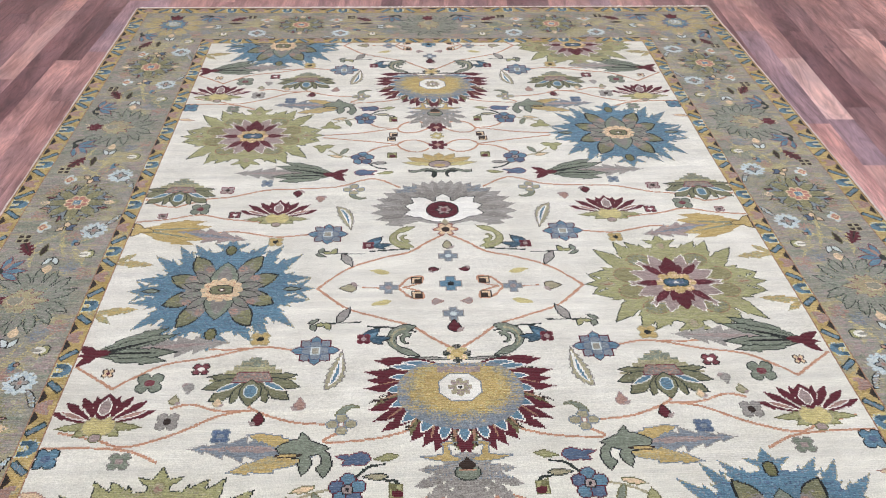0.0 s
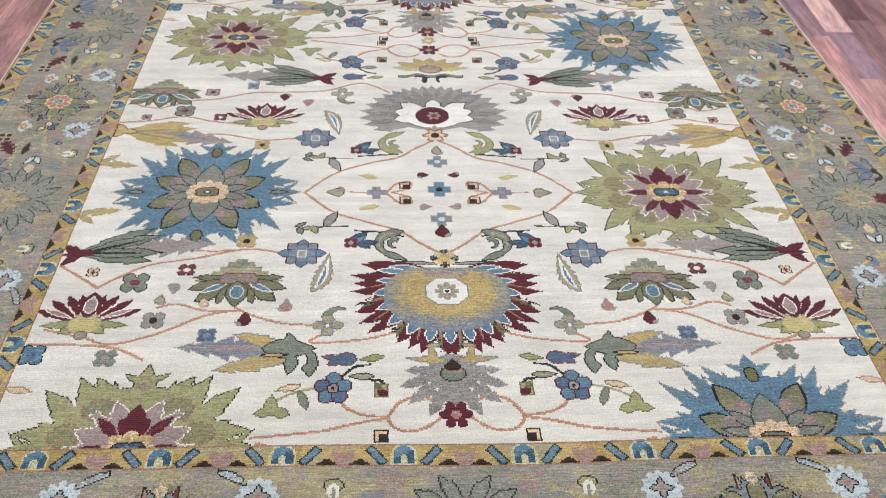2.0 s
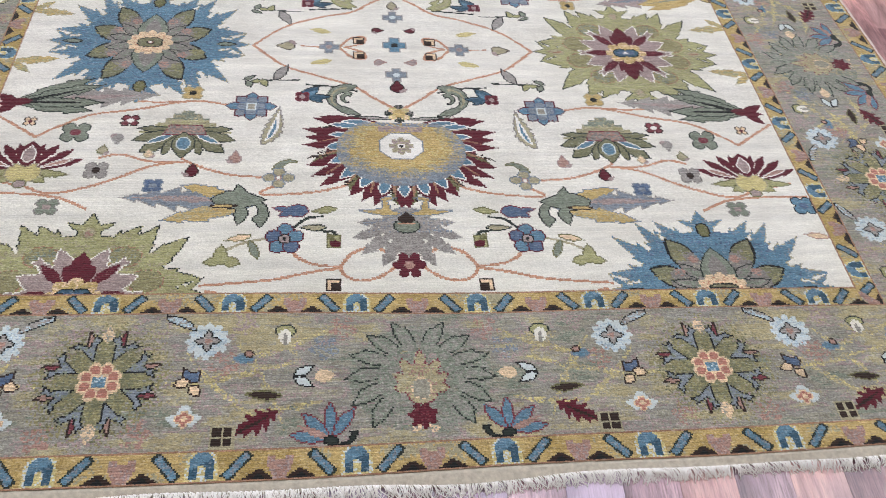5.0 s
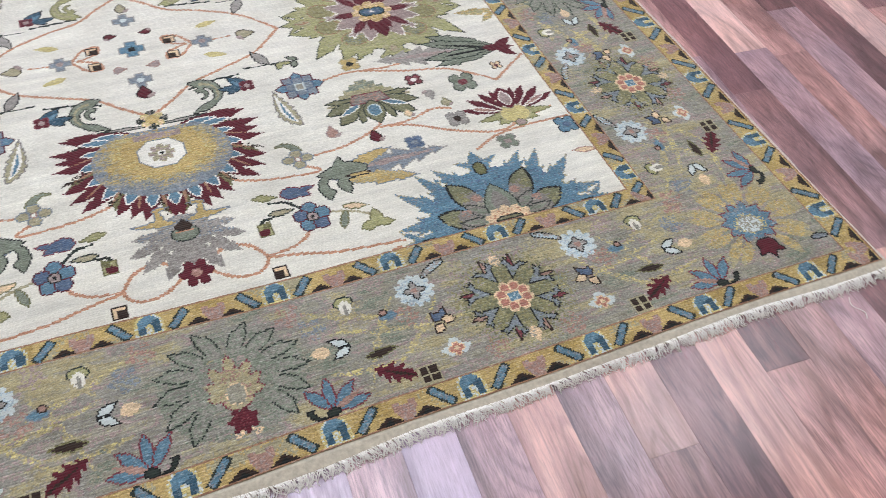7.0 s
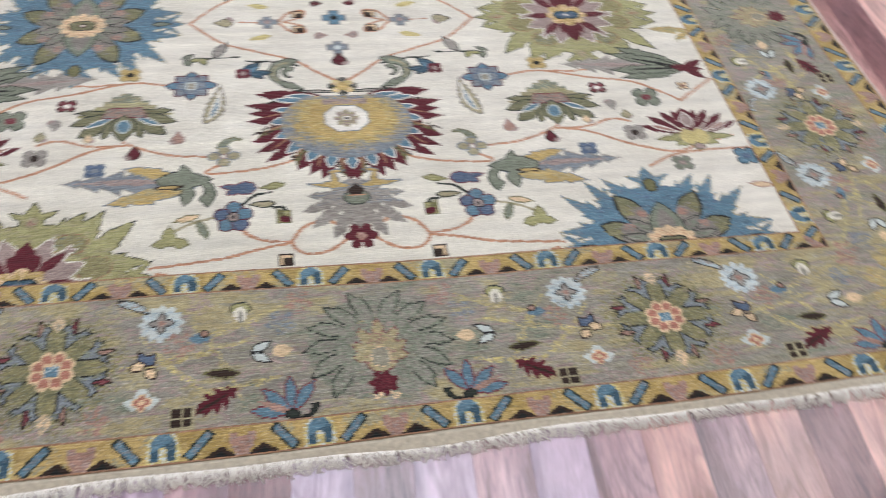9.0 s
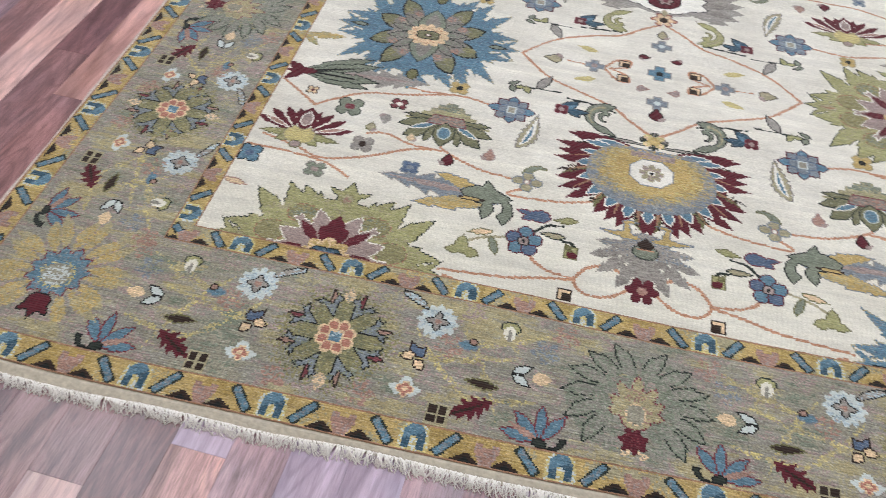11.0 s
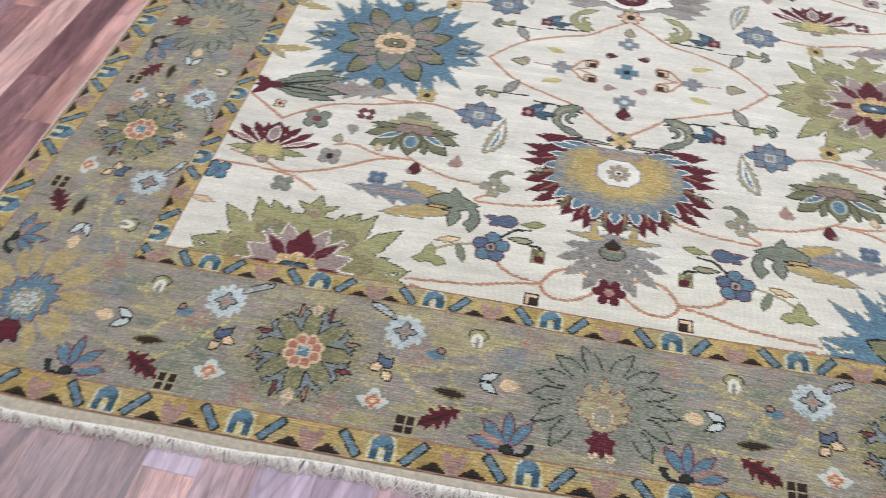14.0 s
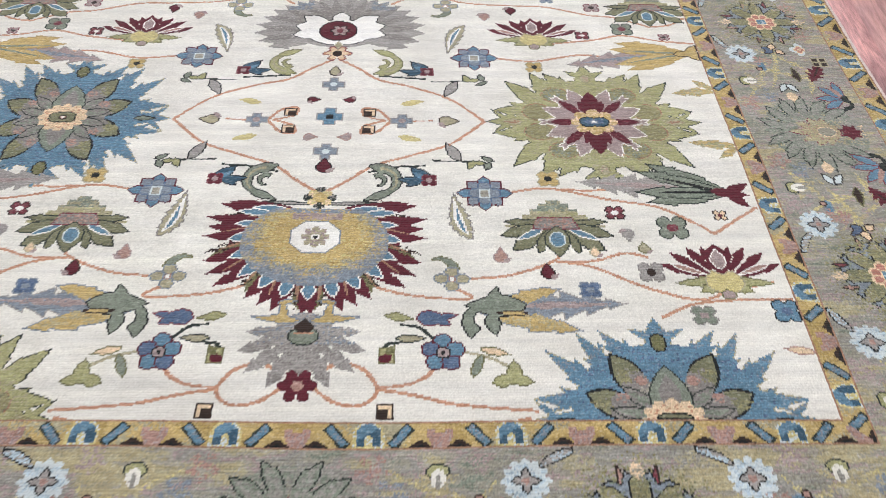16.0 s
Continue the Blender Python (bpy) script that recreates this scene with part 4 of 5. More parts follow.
# ---- main border: a mottled ground with palmettes, rosettes and small blossoms ----
BORDER = new_part("main_border", "mottled taupe and khaki knotted wool border ground")
part_of[MAIN] = BORDER
mix = cloud(0.13, 0.08, 1) * 0.3 + cloud(0.06, 0.035, 2) * 0.4 + cloud(0.06, 0.009, 3) * 0.3
mix = np.argsort(np.argsort(mix.ravel())).reshape(NY, NX) / mix.size + (STREAK - 0.5) * 0.3
pick = np.select([mix < 0.03, mix < 0.24, mix < 0.5, mix < 0.62, mix < 0.82, mix < 0.93], [INDEX["sage"], INDEX["flint"], INDEX["stone"], INDEX["mauve"], INDEX["taupe"], INDEX["khaki"]], INDEX["brass"])
dye[MAIN] = pick[MAIN]


class Lane:
    """A stretch of border from a palmette or corner towards a rosette: s along, v out from the inner guard."""

    def __init__(self, origin, along, outward, length):
        self.o, self.s, self.v, self.length = Vector((*origin, 0)), Vector((*along, 0)), Vector((*outward, 0)), length
        self.turn = math.degrees(math.atan2(-outward[0], outward[1])) + 180
        across = Vector((math.cos(radians(self.turn)), math.sin(radians(self.turn)), 0))
        self.flip = 1 if across.dot(self.s) > 0 else -1

    def patch(self, f, v, reach, name, label="", turn=0, size=1.0, ident=None):
        p = self.o + self.s * (f * self.length) + self.v * v
        return Patch(p.x, p.y, reach, name, label, self.turn + turn * self.flip, self.flip, size, ground=MAIN, ident=ident)


def lane_motifs(lane, corner=False):
    L = lane.patch
    for f0, v0, f1, v1 in ((0.28, 0.03, 0.62, 0.14), (0.36, 0.09, 0.85, 0.19), (0.6, 0.05, 0.35, 0.2), (0.5, 0.2, 0.8, 0.1), (0.3, 0.17, 0.55, 0.21)):
        p = L((f0 + f1) / 2, (v0 + v1) / 2, 0.15, "tendril", ident=BORDER)
        a0, b0 = (f0 - f1) / 2 * lane.length, -(v0 - v1) / 2
        m = p.leaf(a0, b0, math.degrees(math.atan2(-2 * b0, -2 * a0)), 2 * math.hypot(a0, b0), 0.0085, 4, 0.5, bend=0.22)
        p.blend(m, "brass", 0.65).blend(m, "straw", 0.25)
    p = L(0.43, 0.055, 0.05, "blossom", ident=BORDER)
    p.blend(p.star(5, 0.01, 0.036, 20), "brass", 0.6)
    p = L(0.43, 0.042, 0.045, "blossom", "small cream and olive blossom")
    p.lay(p.ell(0, 0.006, 0.018, 0.013), "lime", "pine").lay(p.ell(0, -0.006, 0.011, 0.015), "ivory").lay(p.ell(0, -0.012, 0.004, 0.012), "stone")
    p = L(0.55, 0.088, 0.04, "blossom", "small blue and rust blossom")
    p.lay(p.ell(0.004, -0.002, 0.018, 0.01), "blue", "slate").lay(p.ell(-0.004, 0.006, 0.008, 0.008), "rose", "umber")
    p = L(0.68, 0.055, 0.075, "aster", "white aster with a dark eye and a dark-edged leaf")
    p.lay(p.leaf(0.014, 0.014, 46, 0.084, 0.0092, fat=1.1, bend=-0.32), "sky", "ink").blend(p.leaf(0.02, 0.02, 44, 0.06, 0.006, bend=-0.25), "grey", 0.7)
    p.lay(p.rose(12, 0.026, 0.037), "ice").blend(p.rose(12, 0.022, 0.036), "sky", 0.4).lay(p.star(4, 0.011, 0.022, 0), "grey", "ink").lay(p.ell(0, 0, 0.006, 0.006), "rose")
    p = L(0.36, 0.125, 0.05, "blossom", "white butterfly-shaped blossom with a black edge")
    p.lay(p.leaf(-0.014, 0, 178, 0.036, 0.012), "peach").lay(p.leaf(0.02, 0.001, 152, 0.04, 0.0095), "ice", "ink").lay(p.leaf(0.02, -0.001, 208, 0.04, 0.0095), "ice", "ink")
    p = L(0.49, 0.16, 0.05, "leaf", "dark olive lozenge leaf")
    p.lay(p.leaf(-0.03, 0, 4, 0.062, 0.011, 3, 0.2), "umber", "olive")
    p = L(0.72, 0.135, 0.05, "blossom", "cream and navy winged blossom")
    p.lay(p.leaf(-0.004, 0.0, 60, 0.036, 0.009) | p.leaf(0, 0, 120, 0.03, 0.01), "denim", "umber").lay(p.leaf(0.0, 0.006, -20, 0.03, 0.01) | p.leaf(0, -0.002, 230, 0.028, 0.01), "peach", "umber")
    p = L(0.725, 0.196, 0.05, "blossom", "pale blossom with a coral heart")
    p.lay(p.leaf(0, -0.006, 20, 0.03, 0.01) | p.leaf(0, -0.006, 160, 0.03, 0.01) | p.ell(0, 0.006, 0.012, 0.018), "ice").lay(p.rose(4, 0.009, 0.015), "coral", "peach").lay(p.ell(0, 0, 0.005, 0.005), "peach")
    p = L(0.515, 0.208, 0.07, "leaf", "wine-red serrated leaf", 150)
    m = p.leaf(-0.038, 0, 0, 0.084, 0.023, 5, 0.62, fat=1.1)
    p.lay(m, "wine").lay(p.leaf(-0.03, 0, 0, 0.06, 0.003), "umber")
    p = L(0.605, 0.228, 0.03, "checker", "olive four-square check")
    p.lay(np.maximum(np.abs(p.a), np.abs(p.b)) < 0.019, "khaki").lay((np.abs(np.abs(p.a) - 0.0085) < 0.0065) & (np.abs(np.abs(p.b) - 0.0085) < 0.0065), "umber")
    p = L(0.3, 0.215, 0.075, "lily", "blue and wine lily with a dark stem")
    for ang in (8, 45, 88, 125):
        p.lay(p.leaf(-0.012, -0.022, ang, 0.068, 0.0115, fat=1.0), "blue", "berry")
    p.lay(p.leaf(-0.012, -0.022, 25, 0.06, 0.006), "rose").lay(p.arc(-0.028, -0.012, 0.02, 0.007, 170, 130) | p.ell(-0.012, -0.024, 0.013, 0.008), "pine", "ink")
    for f, v, c in ((0.24, 0.03, "rose"), (0.56, 0.02, "mauve"), (0.84, 0.03, "khaki"), (0.86, 0.22, "rose"), (0.3, 0.07, "slate"), (0.62, 0.1, "rose"), (0.84, 0.12, "moss")):
        p = L(f, v, 0.05, "blossom", ident=BORDER)
        p.blend(p.rose(5, 0.01, 0.026, f * 200), c, 0.5)


def border_rosette(u, y, turn=0):
    p = Patch(u, y, 0.13, "rosette", "dark-petalled border rosette with a rose and cream centre", turn, ground=MAIN)
    r = np.hypot(p.a, p.b)
    p.blend(r < 0.12, "moss", np.clip((0.124 - r) * 9, 0, 0.75)).blend(r < 0.105, "fern", np.clip((0.108 - r) * 9, 0, 0.6))
    for k in range(8):
        ang = 45 * k + 22.5
        c, s = math.cos(radians(ang)), math.sin(radians(ang))
        p.lay(p.leaf(0.06 * c, 0.06 * s, ang + (14 if k % 2 else -14), 0.042, 0.0068, fat=0.9), "berry" if k % 2 else "rose", "umber")
    for k in range(8):
        ang = 45 * k + 22.5
        c, s = math.cos(radians(ang)), math.sin(radians(ang))
        arm = np.zeros(p.a.shape, bool)
        for sg in (-1, 1):
            arm |= p.leaf(0.038 * c, 0.038 * s, ang + 2 * sg, 0.052, 0.0066, fat=0.9, bend=0.3 * sg) | p.leaf(0.07 * c - 0.006 * sg * s, 0.07 * s + 0.006 * sg * c, ang + 48 * sg, 0.024, 0.006, fat=0.8, bend=0.3 * sg)
        p.lay(arm, "slate", "ink").blend(arm, "sage", 0.15)
    for ang in (90, 270):
        p.lay(p.leaf(0, 0.072 if ang == 90 else -0.072, ang, 0.034, 0.0105), "peach").blend(p.leaf(0, 0.072 if ang == 90 else -0.072, ang, 0.034, 0.0105), "taupe", 0.3)
    p.piece("eye", "rose and cream eye").lay(p.rose(8, 0.029, 0.036, 22.5), "peach")
    for k in range(8):
        ang = 45 * k + 22.5
        p.lay(p.ell(0.023 * math.cos(radians(ang)), 0.023 * math.sin(radians(ang)), 0.0082, 0.0082), "coral")
    p.lay(np.maximum(np.abs(p.a), np.abs(p.b)) < 0.013, "peach").lay(np.maximum(np.abs(p.a), np.abs(p.b)) < 0.0095, "blue").blend(p.ell(0, 0, 0.01, 0.01), "sky", 0.3)


def border_palmette(u, y, turn=0):
    p = Patch(u, y, 0.16, "palmette", "grey-green plumed palmette with a gold heart and wine-red foot", turn, size=0.88, ground=MAIN)
    halo = p.ell(0, 0, 0.132, 0.118)
    p.blend(halo, "sage", 0.4).blend(halo, "stone", 0.4)
    for sg in (-1, 1):
        for ang in (-44, -20, 4, 27, 50, 74):
            a = ang if sg > 0 else 180 - ang
            c, s = math.cos(radians(a)), math.sin(radians(a))
            plume = p.leaf(0.05 * c, 0.045 * s, a + 12 * sg, 0.09, 0.0175, 0, fat=1.15, bend=-0.36 * sg) | p.leaf(0.085 * c, 0.08 * s, a + 30 * sg, 0.04, 0.009, 0, fat=0.9, bend=-0.3 * sg)
            p.rimmed(plume, "sage", "pine", 0.85).blend(plume & (np.hypot(p.a, p.b) < 0.08), "sage", 0.9)
            p.blend(plume & (np.hypot(p.a, p.b) > 0.03) & p.leaf(0.06 * c, 0.055 * s, a + 12 * sg, 0.075, 0.012, bend=-0.36 * sg), "stone", 0.65)
    p.piece("heart", "gold heart with a rose outline")
    body = p.ell(0, -0.022, 0.033, 0.038)
    for ang, l in ((90, 0.092), (62, 0.078), (118, 0.078), (34, 0.064), (146, 0.064), (4, 0.052), (176, 0.052)):
        body |= p.leaf(0, -0.026, ang, l, 0.0125, fat=1.5)
    p.lay(body, "brass", "berry").blend(body, "khaki", 0.45).blend(p.ell(0, -0.01, 0.03, 0.05), "rose", 0.15)
    p.rimmed(p.ell(0, -0.024, 0.019, 0.024), "flint", "peach", 0.6)
    p.piece("foot", "wine-red foot").lay(p.star(7, 0.018, 0.03, 20, y=-0.082) | p.ell(0, -0.08, 0.022, 0.018), "wine").blend(p.ell(0, -0.08, 0.02, 0.02), "berry", 0.2).piece(None)
    p.blend(p.bar(-0.014, -0.11, 20, 0.022, 0.014) | p.bar(0.018, -0.11, -20, 0.022, 0.014), "peach", 0.4)


def corner_flower(u, y, turn=0):
    p = Patch(u, y, 0.16, "rosette", "gold-rayed corner blossom with a blue heart and wine-red bud", turn, ground=MAIN)
    for k in range(17):
        ang = -58 + 296 * k / 16
        c, s = math.cos(radians(ang)), math.sin(radians(ang))
        lean = 0.12 if k % 2 else -0.12
        ray = p.leaf(0.04 * c, 0.04 * s, ang, 0.1 if k % 2 else 0.086, 0.0125, 0, fat=1.2, bend=lean) | p.leaf(0.085 * c, 0.085 * s, ang + (24 if k % 2 else -24), 0.038, 0.008, fat=0.9)
        p.rimmed(ray, "brass", "mauve", 0.6).blend(ray, "gold", 0.4).blend(ray & (np.hypot(p.a, p.b) > 0.11), "khaki", 0.5)
    core = p.ell(0, 0, 0.036, 0.036)
    for k in range(11):
        core |= p.leaf(0, 0, 8 + 360 * k / 11, 0.06, 0.012, fat=1.6)
    p.lay(core, "blue", "berry").blend(core, "slate", 0.2).lay(p.ell(0, -0.006, 0.028, 0.025), "flint").blend(p.ell(0, -0.006, 0.034, 0.03), "straw", 0.3).blend(p.ell(0, -0.008, 0.024, 0.022), "ice", 0.5)
    p.piece("bud", "wine-red bud").lay(p.ell(0, -0.064, 0.024, 0.017) | p.leaf(0, -0.062, 225, 0.042, 0.01) | p.leaf(0, -0.062, 270, 0.042, 0.01) | p.leaf(0, -0.062, 315, 0.042, 0.01), "wine", "ink")
    p.piece("curled_leaf", "dark-edged curled leaf").lay(p.leaf(0.09 if u > 0 else -0.09, -0.084, 15 if u > 0 else 165, 0.045, 0.009, bend=-0.3 if u > 0 else 0.3), "slate", "ink")


B_MID_N, B_MID_F, B_MID_U = 0.185, 2.8, 1.02
ends = [(1, B_MID_N, (0, -1), MID_N, 0), (1, B_MID_F, (0, 1), MID_F, 180)]
for _, ymid, outward, inner, turn in ends:
    for sx in (-1, 1):
        lane_motifs(Lane((0, inner), (sx, 0), outward, 0.507))
        lane_motifs(Lane((1.027 * sx, inner), (-sx, 0), outward, 0.52))
        border_rosette(0.507 * sx, ymid, 0)
    border_palmette(0.006, ymid - 0.003 if turn == 0 else ymid, turn)
SIDE_ROS, SIDE_PAL = (0.656, 1.49, 2.402), (1.062, 1.935)
for sx in (-1, 1):
    turn = 90 if sx > 0 else -90
    for y in SIDE_ROS:
        border_rosette(B_MID_U * sx, y, 90)
    for y in SIDE_PAL:
        border_palmette(B_MID_U * sx, y, turn)
    stops = ((0.193, 0.656), (1.062, 0.656), (1.062, 1.49), (1.935, 1.49), (1.935, 2.402), (2.81, 2.402))
    for y0, y1 in stops:
        lane_motifs(Lane((MID_U * sx, y0), (0, 1 if y1 > y0 else -1), (sx, 0), abs(y1 - y0)))
    corner_flower(1.02 * sx, 0.193, 0)
    corner_flower(1.02 * sx, 2.81, 180)


# ---- guard bands: gold, with horseshoes, bars and rose hearts ----
def guard(mask, along, depth, width, name, unit, phase):
    ident = new_part(name, "gold guard band with blue horseshoes, slanted bars and rose hearts")
    part_of[mask] = ident
    s, d = along[mask], depth[mask] / width
    n = cloud(0.05, 0.03, 11)[mask] + weaver.rand(mask.sum()) * 0.3
    c = np.where(n > 0.8, INDEX["ochre"], np.where(n < 0.34, INDEX["khaki"], INDEX["gold"]))
    k = ((s - phase) / unit) % 1 - 0.5
    x = k * unit
    dd = (d - 0.5) * width
    q = np.hypot(x / 0.021, np.minimum(dd + width * 0.06, 0) / (width * 0.42))
    arch = (q < 0.9) & ~((np.hypot(x / 0.0065, np.minimum(dd - 0.004, 0) / 0.006) < 1) & (dd > -0.003)) & (dd < width * 0.36)
    halo = (q < 1.1) & (dd < width * 0.4)
    c[halo] = np.where(weaver.rand(halo.sum()) < 0.3, INDEX["ice"], INDEX["straw"])
    c[arch] = INDEX["blue"]
    c[arch & (x * 0.6 + dd > -0.004)] = INDEX["teal"]
    for sg in (-1, 1):
        bx = x - sg * unit * 0.225
        ax = (bx * 0.66 * sg - dd * 0.75)
        bx2 = (bx * 0.75 * sg + dd * 0.66)
        c[(np.abs(bx2) < 0.0085) & (np.abs(ax) < width * 0.5)] = INDEX["pine"]
        blade = (np.abs(bx2) < 0.0055) & (np.abs(ax) < width * 0.43)
        c[blade] = np.where(weaver.rand(blade.sum()) < 0.3, INDEX["slate"], INDEX["blue"])
        tx = x - sg * unit * 0.365
        c[(dd > width * 0.12) & (np.abs(tx) < (dd - width * 0.12) * 1.5 + 0.001) & (dd < width * 0.42)] = INDEX["umber"]
        c[(dd > width * 0.28) & (np.abs(tx) < (dd - width * 0.24) * 1.2) & (dd < width * 0.42)] = INDEX["ink"]
    hx = np.abs(np.abs(x) - unit * 0.5)
    heart = (hx < 0.02 - 0.5 * np.maximum(dd, 0)) & (np.abs(dd - 0.004) < width * 0.34) & ~((hx < 0.007) & (dd < -width * 0.12))
    c[heart] = np.where(weaver.rand(heart.sum()) < 0.75, INDEX["rose"], INDEX["mauve"])
    c[(d < 0.06) | (d > 0.94)] = INDEX["cord"]
    dye[mask] = c


RUG = (np.abs(GU) < HALF) & (GY > NEAR)
ring_in = INNER & ~FIELD
ring_out = ~(MAIN | INNER)
for name, ring, iu, jn, jf, wu, wy, unit, side_unit in (("inner_guard", ring_in, IN_U, IN_N, IN_F, GW, GW, 0.2126, 0.218), ("outer_guard", ring_out, OUT_U, OUT_N, OUT_F, 0.058, 0.053, 0.231, 0.2185)):
    over_u, over_n, over_f = (np.abs(GU) - iu) / wu, (jn - GY) / wy, (GY - jf) / wy
    near_side = ring & (over_n >= over_u) & (over_n >= 0)
    far_side = ring & (over_f >= over_u) & (over_f >= 0)
    side = ring & ~near_side & ~far_side
    guard(near_side, GU, jn - GY, wy, name, unit, 0.009 if "inner" in name else 0.0145)
    guard(far_side, GU, GY - jf, wy, name, unit, 0.0)
    guard(side & (GU < 0), GY, np.abs(GU) - iu, wu, name, side_unit, 0.494 if "inner" in name else 0.0635)
    guard(side & (GU > 0), GY, np.abs(GU) - iu, wu, name, side_unit * (1 if "inner" in name else 1.05), 0.51 if "inner" in name else 0.056)

# ---- building helpers ----
def mesh_from(name, verts, faces, mats, index=None, smooth=False):
    me = bpy.data.meshes.new(name)
    me.from_pydata(verts, [], faces)
    for m in mats:
        me.materials.append(m)
    if index is not None:
        me.polygons.foreach_set("material_index", np.asarray(index, np.int32))
    if smooth:
        me.polygons.foreach_set("use_smooth", np.ones(len(me.polygons), bool))
    me.update()
    return me


def part(name, me, parent, label=""):
    ob = new(name, me)
    ob.parent = parent
    if label:
        tagged(ob, label)
    return ob


def slab(name, x0, x1, y0, y1, z0, z1, mat):
    bm = bmesh.new()
    bmesh.ops.create_cube(bm, size=1, matrix=Matrix.Translation(((x0 + x1) / 2, (y0 + y1) / 2, (z0 + z1) / 2)) @ Matrix.Diagonal((x1 - x0, y1 - y0, z1 - z0, 1)))
    me = bpy.data.meshes.new(name)
    bm.to_mesh(me)
    bm.free()
    me.materials.append(mat)
    return me


def tubes(paths, radius, sides=5, taper=1.0):
    """Verts and faces of round strands along paths."""
    verts, faces = [], []
    for path in paths:
        base, n = len(verts), len(path)
        for i, p in enumerate(path):
            d = (Vector(path[min(i + 1, n - 1)]) - Vector(path[max(i - 1, 0)])).normalized()
            e = d.cross(Vector((0, 0, 1)))
            e = (e if e.length > 1e-4 else Vector((1, 0, 0))).normalized()
            f = e.cross(d)
            r = radius * (1 + (taper - 1) * i / max(1, n - 1))
            for k in range(sides):
                a = 2 * math.pi * k / sides
                verts.append(tuple(Vector(p) + e * (r * math.cos(a)) + f * (r * math.sin(a))))
        for i in range(n - 1):
            for k in range(sides):
                q = base + i * sides
                faces.append((q + k, q + (k + 1) % sides, q + sides + (k + 1) % sides, q + sides + k))
        faces.append(tuple(base + k for k in range(sides))[::-1])
        faces.append(tuple(base + (n - 1) * sides + k for k in range(sides)))
    return verts, faces


# ---- room shell ----
FLOOR_Z = -0.011
X0, X1, Y0, Y1 = -4.2, 4.2, -4.0, 7.0
floor = tagged(new("floor", slab("floor", X0, X1, Y0, Y1, FLOOR_Z - 0.06, FLOOR_Z - 0.004, SUBFLOOR)), "reddish-brown laminate strip floor", "floor", kind="structure")
for name, box in (("wall_north", (X0 - 0.1, X1 + 0.1, Y1, Y1 + 0.1)), ("wall_south", (X0 - 0.1, X1 + 0.1, Y0 - 0.1, Y0)), ("wall_west", (X0 - 0.1, X0, Y0, Y1)), ("wall_east", (X1, X1 + 0.1, Y0, Y1))):
    tagged(new(name, slab(name, *box, FLOOR_Z - 0.06, CEILING, PAINT)), "plain off-white painted wall", "wall", kind="structure")
tagged(new("ceiling", slab("ceiling", X0 - 0.1, X1 + 0.1, Y0 - 0.1, Y1 + 0.1, CEILING, CEILING + 0.1, PAINT)), "plain white ceiling", "ceiling", kind="structure")

# ---- the rug ----
rug = tagged(new("rug"), "hand-knotted ivory wool rug with floral pattern and white fringe", "rug")
SHIFT_U = 0.014


def on_floor(u, y):
    """From the weaver's plan to the place: the rug lies a little crooked and its near end bows."""
    fade = np.clip(1 - (y - NEAR) / 0.4, 0, 1.1) ** 2
    bow = 0.011 * u - 0.012 * np.exp(-((u + 0.5) / 0.22) ** 2) + 0.004 * np.sin(u * 9)
    skew = -u * (0.013 * np.clip(y / 0.6, 0, 1) + 0.004 * np.clip(y - 1, 0, 3))
    dip = -0.009 * np.exp(-((u - 0.1) / 0.25) ** 2) * np.clip((0.42 - y) / 0.1, 0, 1)
    return u + SHIFT_U, y + fade * bow + skew + dip


def lie(u, y):
    """How far the rug rises from lying flat: faint waves along its ends."""
    end = np.exp(-((y - NEAR) / 0.12) ** 2)
    return 0.0022 * np.sin(u * 11 + 1.0) * end + 0.0011 * np.sin(u * 5 + y * 4) + 0.0007 * np.sin(y * 13 + 2 * np.sin(u * 3))


ei, ej = np.meshgrid(np.arange(NX + 1), np.arange(NY + 1))
vu, vy = -HALF + ei * KNOT, NEAR + ej * KNOT
wx, wy = on_floor(vu, vy)
jitter = np.random.RandomState(3)
edge = np.zeros((NY + 1, NX + 1))
cut = np.zeros((NY, NX), bool)
cut[:, 1:] |= dye[:, 1:] != dye[:, :-1]
cut[1:, :] |= dye[1:, :] != dye[:-1, :]
edge[:-1, :-1] += cut
vz = lie(vu, vy) - 0.0006 * edge + jitter.normal(0, 0.00035, vu.shape)
wx, wy = wx + jitter.normal(0, 0.00035, vu.shape), wy + jitter.normal(0, 0.0003, vu.shape)
ALLV = np.stack([wx, wy, vz], -1).reshape(-1, 3)
corner = (ej[:-1, :-1] * (NX + 1) + ei[:-1, :-1]).ravel()
QUADS = np.stack([corner, corner + 1, corner + NX + 2, corner + NX + 1], 1)
def faded(rgb):
    """Washed yarn: a little greyer than its dye."""
    grey = 0.3 * rgb[0] + 0.59 * rgb[1] + 0.11 * rgb[2]
    return tuple(c * 0.84 + g * 0.16 for c, g in zip(rgb, (grey, grey, grey * 1.02)))


